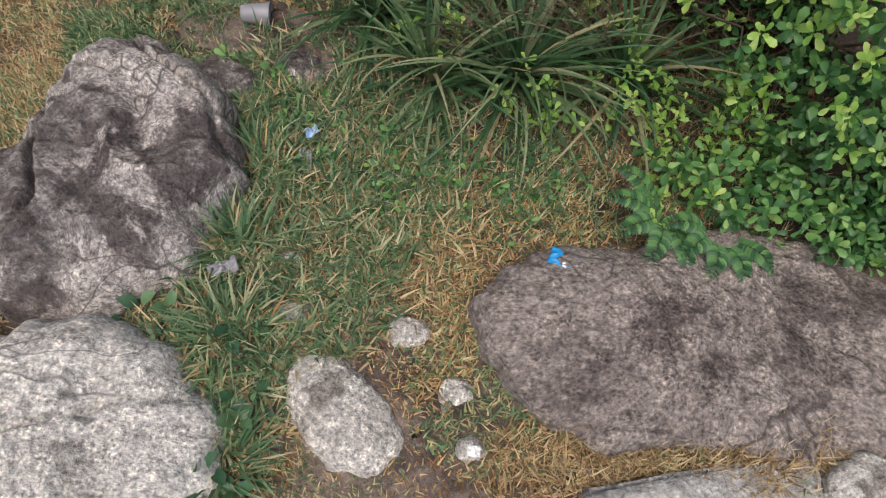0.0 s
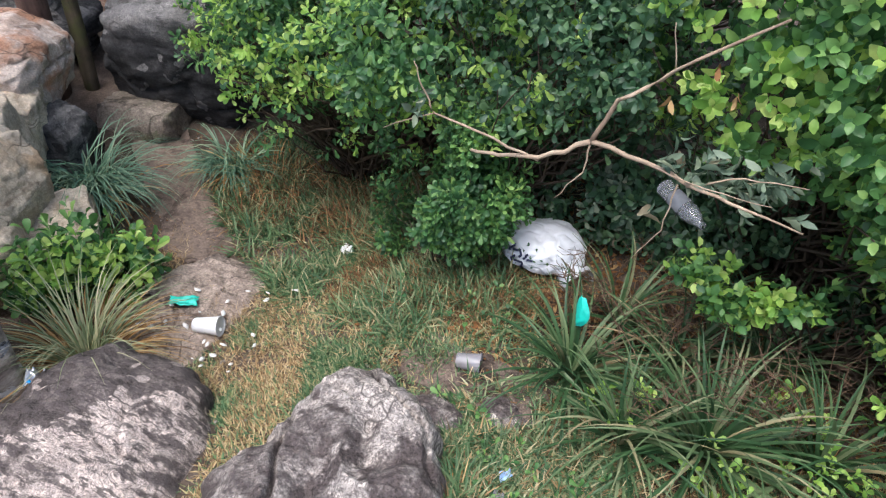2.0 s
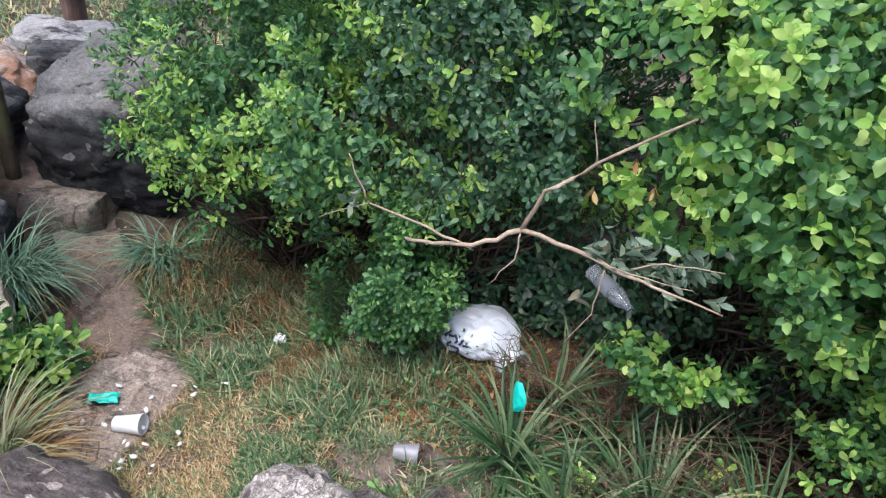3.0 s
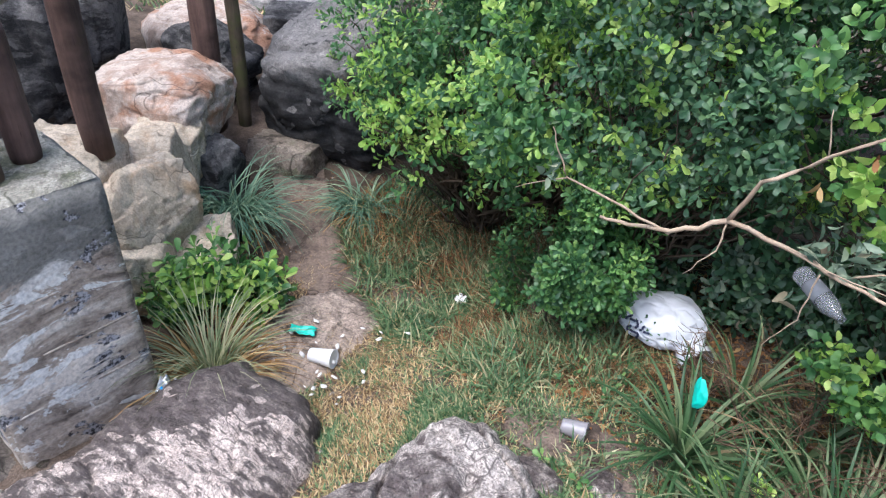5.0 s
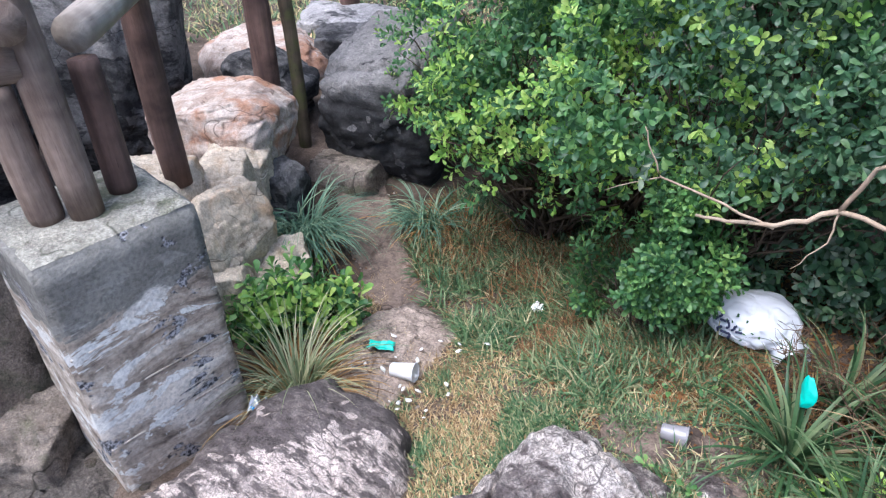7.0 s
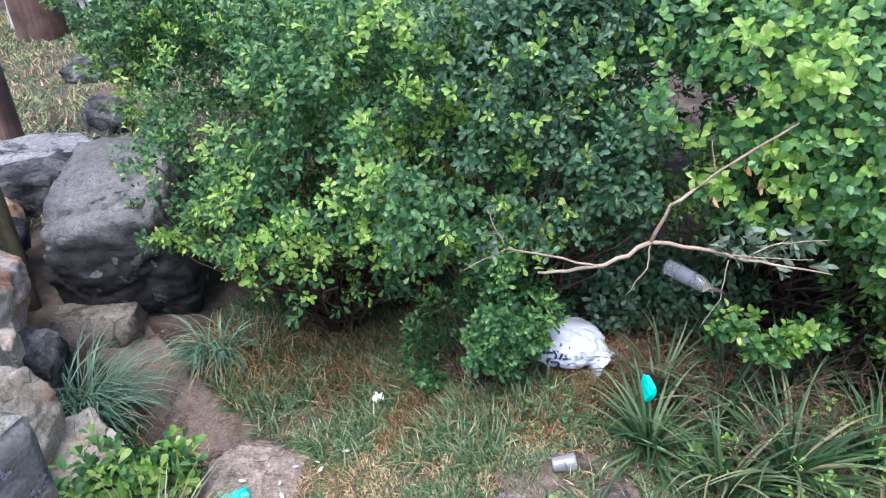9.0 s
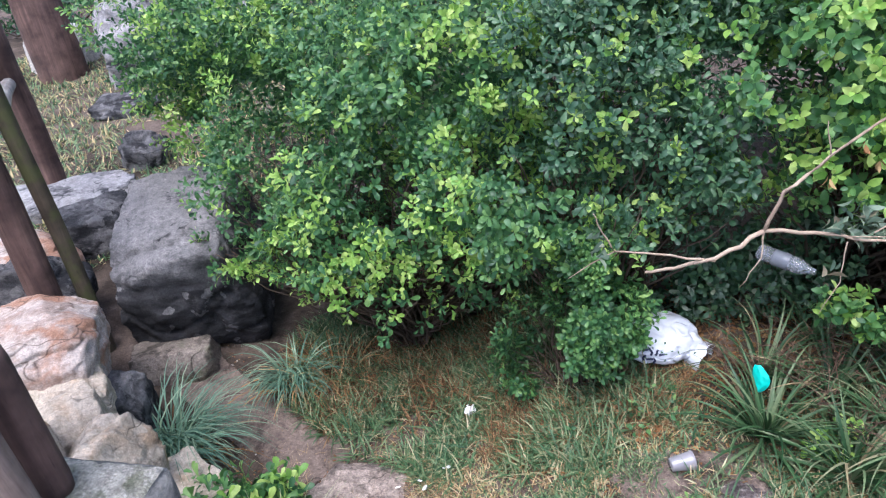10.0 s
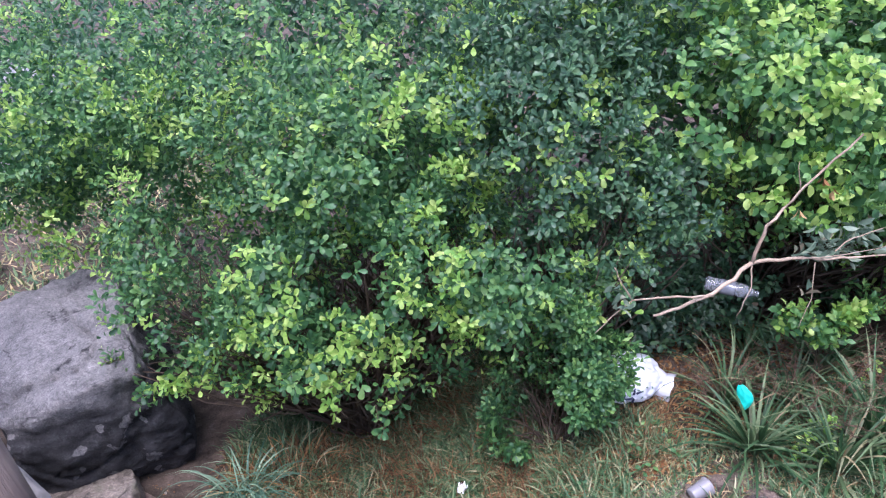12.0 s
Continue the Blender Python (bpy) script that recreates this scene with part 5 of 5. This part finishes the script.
def fern(at, yaw, length, seed):
    ob = thing("fern", "small feathery green fern beside the flat rock", "fern", at, "ferns")
    for k in range(5):
        pos, ax = [], []
        a = radians(yaw + 32 * (k - 2))
        d = np.array([math.cos(a), math.sin(a), 0])
        s = np.array([-d[1], d[0], 0])
        n = 22
        for i in range(n):
            f = i / n
            p = d * f * length + np.array([0, 0, 0.10 * math.sin(2.4 * f)])
            for q in (-1, 1):
                pos.append(p)
                ax.append(s * q + 0.45 * d)
        ln = np.repeat(0.030 * np.sin(np.linspace(0.5, 3.0, n)) + 0.006, 2)
        v, f = leaves(np.array(pos), np.array(ax), np.tile([0, 0, 1.0], (2 * n, 1)), ln, "lance", 0.1)
        part("frond", fast_mesh("frond", v, f, LEAF_GLOSSY), ob)


fern((0.50, 1.53, 0.12), 215, 0.20, 1)
fern((0.62, 1.50, 0.14), 255, 0.17, 2)


# ---- litter ----
CUP_WHITE = plain_mat("white_plastic", (0.82, 0.83, 0.84), 0.35, 0.5, 0.1, 30, 0.15)
CUP_CLEAR = plain_mat("cloudy_plastic", (0.48, 0.46, 0.48), 0.25, 0.5, 0.1, 30, 0.55)
BAG = plain_mat("white_bag_film", (0.66, 0.68, 0.73), 0.35, 0.5, 0.12, 12, 0.05)
INK = plain_mat("dark_print", (0.03, 0.035, 0.08), 0.5, 0.3, 0.2)
TEAL = plain_mat("teal_film", (0.02, 0.50, 0.40), 0.35, 0.5, 0.35, 20)
BLUE = plain_mat("blue_wrapper_film", (0.02, 0.28, 0.62), 0.25, 0.6, 0.3, 20)
SILVER = plain_mat("silver_wrapper_film", (0.62, 0.64, 0.68), 0.25, 0.6, 0.4, 40, 0, 1, 0.6)
PAPER = plain_mat("white_paper_scrap", (0.75, 0.74, 0.72), 0.8, 0.2, 0.2)
YELLOW = plain_mat("yellow_wrapper_film", (0.65, 0.45, 0.06), 0.35, 0.5, 0.3)
PET = bpy.data.materials.new("clear_pet")
PET.use_nodes = True
PET.node_tree.nodes["Principled BSDF"].inputs["Base Color"].default_value = (0.55, 0.57, 0.60, 1)
PET.node_tree.nodes["Principled BSDF"].inputs["Transmission Weight"].default_value = 0.7
PET.node_tree.nodes["Principled BSDF"].inputs["Roughness"].default_value = 0.12


def lathe(profile, mat, name, sides=28, ribs=0.0):
    verts, faces = [], []
    for i, (r, z) in enumerate(profile):
        for j in range(sides):
            a = 2 * math.pi * j / sides
            verts.append((r * math.cos(a), r * math.sin(a), z))
    for i in range(len(profile) - 1):
        faces += [(i * sides + j, i * sides + (j + 1) % sides, (i + 1) * sides + (j + 1) % sides, (i + 1) * sides + j) for j in range(sides)]
    faces.append(tuple(reversed(range(sides))))
    return mesh_of(name, verts, faces, mat)


def cup(at, yaw, pitch, height, r, mat, label):
    ob = thing("plastic_cup", label, "cup", at, "discarded cups")
    prof = [(0.68 * r, 0)]
    for i in range(13):
        f = i / 12
        prof.append(((0.70 + 0.27 * f) * r + (0.0009 if i % 2 else 0), 0.002 + f * (height - 0.004)))
    prof += [(0.955 * r - 0.001 - 0.26 * r * (i / 8), (height - 0.004) * (1 - i / 8) + 0.002) for i in range(9)]
    body = part("body", lathe(prof, mat, "body"), ob)
    rim = part("rim", lathe([(0.97 * r, height - 0.006), (1.03 * r, height - 0.005), (1.04 * r, height), (0.97 * r, height + 0.001), (0.95 * r, height - 0.003)], mat, "rim"), ob)
    ob.matrix_world = pose(*at, 0, pitch, yaw)
    return ob


cup((-1.895, 1.985, -0.315), 14, 82, 0.115, 0.042, CUP_WHITE, "crushed white plastic cup lying on the slab")
cup((-0.752, 1.99, 0.04), 8, 85, 0.085, 0.036, CUP_CLEAR, "cloudy clear plastic cup lying on bare soil")


def bottle():
    ob = thing("plastic_bottle", "dirty clear plastic bottle caught in the twigs", "bottle", (-0.27, 2.63, 0.53))
    prof = [(0.028, 0), (0.032, 0.006)]
    for i in range(14):
        prof.append((0.0325 - (0.0018 if i % 2 else 0), 0.012 + 0.011 * i))
    prof += [(0.030, 0.165), (0.022, 0.185), (0.013, 0.205), (0.013, 0.22)]
    part("body", lathe(prof, PET, "body"), ob)
    part("label_band", lathe([(0.0333, 0.06), (0.0336, 0.065), (0.0336, 0.12), (0.0333, 0.125)], plain_mat("grey_label", (0.20, 0.21, 0.235), 0.15, 0.6, 0.15, 60), "label_band"), ob, "worn silvery-grey label")
    ob.matrix_world = aim((-0.27, 2.63, 0.53), (-0.10, 2.46, 0.51))


bottle()


def bag():
    ob = thing("plastic_bag", "full white plastic bag with dark lettering, lying under the shrub", "bag", (-0.64, 2.66, 0.095))
    bm = bmesh.new()
    bmesh.ops.create_icosphere(bm, subdivisions=6, radius=1)
    for v in bm.verts:
        p = v.co.copy()
        d = 0.13 * noise.noise(p * 1.6 + Vector((2, 5, 1))) + 0.06 * noise.noise(p * 4) - 0.05 * max(0, 0.12 - abs(noise.noise(p * 2.2 + Vector((3, 0, 0))))) * 6 + 0.012 * noise.noise(p * 9)
        v.co = Vector((p.x * 0.185 * (1 + d), p.y * 0.14 * (1 + d), p.z * 0.098 * (1 + d) * (1 if p.z > -0.4 else 0.7)))
    part("sack", bm, ob, "", BAG)
    bm = bmesh.new()
    bmesh.ops.create_cone(bm, cap_ends=False, segments=24, radius1=0.05, radius2=0.075, depth=0.10)
    bmesh.ops.subdivide_edges(bm, edges=bm.edges[:], cuts=3)
    for v in bm.verts:
        v.co += 0.016 * Vector((noise.noise(v.co * 40), noise.noise(v.co * 40 + Vector((7, 0, 0))), 0.5 * noise.noise(v.co * 30)))
    neck = part("knotted_neck", bm, ob, "", BAG)
    neck.matrix_local = pose(0.15, -0.06, -0.05, 20, 100, -20)
    rng = random.Random(8)
    strokes = []
    # unreadable print: short strokes that follow the film
    for k, (cx, cz, turn, half) in enumerate(((-0.10, 0.060, 70, 0.020), (-0.078, 0.058, 20, 0.012), (-0.060, 0.050, 95, 0.018), (-0.036, 0.046, 60, 0.016), (-0.020, 0.034, 10, 0.012), (-0.088, 0.008, 80, 0.017), (-0.066, 0.002, 15, 0.013), (-0.046, -0.008, 100, 0.018))):
        pts = []
        for i in range(6):
            f = i / 2.5 - 1
            x = cx + half * f * math.cos(radians(turn)) + 0.004 * math.sin(3 * f + k)
            z = 0.72 * cz + 0.8 * half * f * math.sin(radians(turn))
            q = max(0.0, 1 - (x / 0.20) ** 2 - (z / 0.112) ** 2)
            pts.append((x, -0.150 * math.sqrt(q), z))
        strokes.append((pts, 0.0052, 0.0045))
    part("print", mesh_of("print", *tubes(strokes, 5), INK), ob, "dark blue bar-like print")
    n = 16
    P = []
    for _ in range(n):
        x, z = rng.uniform(-0.10, 0.14), rng.uniform(-0.02, 0.07)
        P.append((x, -0.150 * math.sqrt(max(0.0, 1 - (x / 0.20) ** 2 - (z / 0.112) ** 2)), z))
    tagged(part("stuck_leaves", fast_mesh("stuck_leaves", *leaves(np.array(P), RNG.normal(size=(n, 3)) * np.array([1, 0.1, 1]), np.tile([0, -1.0, 0.3], (n, 1)), RNG.uniform(0.010, 0.022, n), "obovate"), LEAF_DARK), ob), "small dark leaves stuck on the film")


bag()


def crumple(name, label, category, at, size, mat, seed, turn=0.0, accents=()):
    """A scrap of film, folded and crushed, with some thickness."""
    ob = thing(name, label, category, at, "scraps of litter")
    rng = random.Random(seed)
    def sheet(sx, sy, sz, m, off, nm):
        bm = bmesh.new()
        bmesh.ops.create_grid(bm, x_segments=16, y_segments=12, size=0.5)
        for v in bm.verts:
            p = Vector((v.co.x * 3 + seed, v.co.y * 3, seed * 0.7))
            edge = 1 - 0.25 * abs(noise.noise(p * 1.2))
            v.co = Vector((v.co.x * sx * edge, v.co.y * sy * edge, sz * (noise.noise(p * 1.1) + 0.6 * noise.noise(p * 2.7) + 0.25)))
        ext = bmesh.ops.extrude_face_region(bm, geom=bm.faces[:])
        for v in ext["geom"]:
            if isinstance(v, bmesh.types.BMVert):
                v.co.z += 0.0015
        bmesh.ops.recalc_face_normals(bm, faces=bm.faces[:])
        p = part(nm, bm, ob, "", m)
        p.location = off
    sheet(*size, mat, (0, 0, 0.5 * size[2]), "film")
    for m, s, off in accents:
        sheet(*s, m, off, "panel")
    ob.rotation_euler = (0, 0, radians(turn))
    return ob


crumple("wrapper", "shiny blue snack wrapper on the flat rock", "wrapper", (0.235, 1.325, 0.185), (0.10, 0.045, 0.022), BLUE, 2.0, -12, [(CUP_WHITE, (0.045, 0.02, 0.008), (0.005, -0.012, 0.018))])
crumple("wrapper", "crumpled silver wrapper beside the slab", "wrapper", (-2.10, 1.43, -0.20), (0.08, 0.07, 0.05), SILVER, 3.0, 20, [(YELLOW, (0.035, 0.03, 0.015), (0.035, 0.0, 0.03)), (BLUE, (0.03, 0.02, 0.01), (-0.015, -0.015, 0.035))])
crumple("plastic_scrap", "teal plastic scrap lying on the slab", "litter", (-2.03, 2.08, -0.325), (0.13, 0.06, 0.012), TEAL, 4.0, 25)
crumple("plastic_scrap", "white paper scrap in grass", "litter", (-1.49, 2.57, -0.21), (0.05, 0.04, 0.03), PAPER, 5.0, 60)
crumple("plastic_scrap", "cloudy plastic scrap in grass", "litter", (-0.46, 1.53, 0.06), (0.045, 0.06, 0.02), CUP_CLEAR, 6.0, 10)
crumple("plastic_scrap", "pale blue plastic scrap in grass", "litter", (-0.46, 1.62, 0.06), (0.04, 0.025, 0.015), plain_mat("pale_blue_film", (0.35, 0.50, 0.75), 0.4), 7.0, 40)
crumple("plastic_scrap", "cloudy plastic film beside the lumpy rock", "litter", (-0.56, 1.17, 0.13), (0.07, 0.04, 0.02), CUP_CLEAR, 8.0, 30)
crumple("plastic_scrap", "small white scrap in worn turf", "litter", (0.07, 0.86, 0.15), (0.03, 0.025, 0.01), PAPER, 9.0, 0)


def ribbon():
    ob = thing("plastic_ribbon", "teal plastic scrap caught on the spiky rosette", "litter", (-0.41, 2.16, 0.27), "scraps of litter")
    bm = bmesh.new()
    bmesh.ops.create_grid(bm, x_segments=10, y_segments=20, size=0.5)
    for v in bm.verts:
        u, f = 2 * v.co.x, v.co.y + 0.5
        w = 0.026 * math.sin(math.pi * min(1.0, 0.06 + 0.9 * f)) ** 0.7 + 0.003
        fold = 0.014 * abs(u) * (1 - 0.4 * f) + 0.005 * noise.noise((3 * u, 5 * f, 2.0))
        v.co = Vector((w * u + 0.008 * math.sin(4 * f), fold + 0.02 * (f - 0.5) ** 2, 0.105 * (f - 0.5) + 0.004 * noise.noise((4 * u, 3, 6 * f))))
    ext = bmesh.ops.extrude_face_region(bm, geom=bm.faces[:])
    for v in ext["geom"]:
        if isinstance(v, bmesh.types.BMVert):
            v.co.y += 0.0012
    bmesh.ops.recalc_face_normals(bm, faces=bm.faces[:])
    part("strip", bm, ob, "", TEAL)
    ob.rotation_euler = (radians(-14), radians(-8), radians(-30))


ribbon()


def bits(name, label, category, count, box, mat, size, seed, long=1.0, test=None, lift=0.0):
    rng = random.Random(seed)
    bm = bmesh.new()
    bmesh.ops.create_icosphere(bm, subdivisions=1, radius=1)
    for v in bm.verts:
        v.co *= 1 + 0.55 * noise.noise(v.co * 1.7 + Vector((seed, 0, 0)))
        v.co = Vector((v.co.x * long, v.co.y, v.co.z * 0.55))
    first = None
    done = 0
    while done < count:
        x, y = rng.uniform(box[0], box[2]), rng.uniform(box[1], box[3])
        s = size * rng.uniform(0.5, 1.3)
        if test and not test(x, y):
            continue
        m = pose(x, y, ground_at(x, y) + 0.12 * s + lift, rng.uniform(-25, 25), rng.uniform(-25, 25), rng.uniform(0, 180)) @ Matrix.Scale(s, 4)
        if first is None:
            first = tagged(part(name, bm, None, label, mat), "", category, name + " scatter")
            ob = first
        else:
            ob = new(name, first.data)
            tagged(ob, label, category, name + " scatter")
        ob.matrix_world = m
        done += 1


bits("cigarette_end", "white cigarette end among dry needles", "litter", 34, (-2.25, 1.75, -1.5, 2.3), PAPER, 0.008, 3, 2.2, None, 0.040)
bits("pebble", "small pale pebble on worn ground", "pebble", 46, (-1.7, 0.7, 0.4, 2.1), ROCK_STONE, 0.009, 4, 1.3, lambda x, y: not on_rock(x, y))
bits("pebble", "small pale pebble on the sandy path", "pebble", 30, (-3.2, 2.2, -2.0, 3.3), ROCK_STONE, 0.008, 5, 1.3)
bits("rubble_stone", "grey rubble stone beside the concrete block", "stone", 30, (-3.5, 0.2, -2.25, 1.1), ROCK_BROWN, 0.026, 6, 1.3)
bits("pebble", "pale stone chip in rubble beside the block", "pebble", 60, (-3.5, 0.2, -2.25, 1.2), ROCK_STONE, 0.010, 7, 1.5)
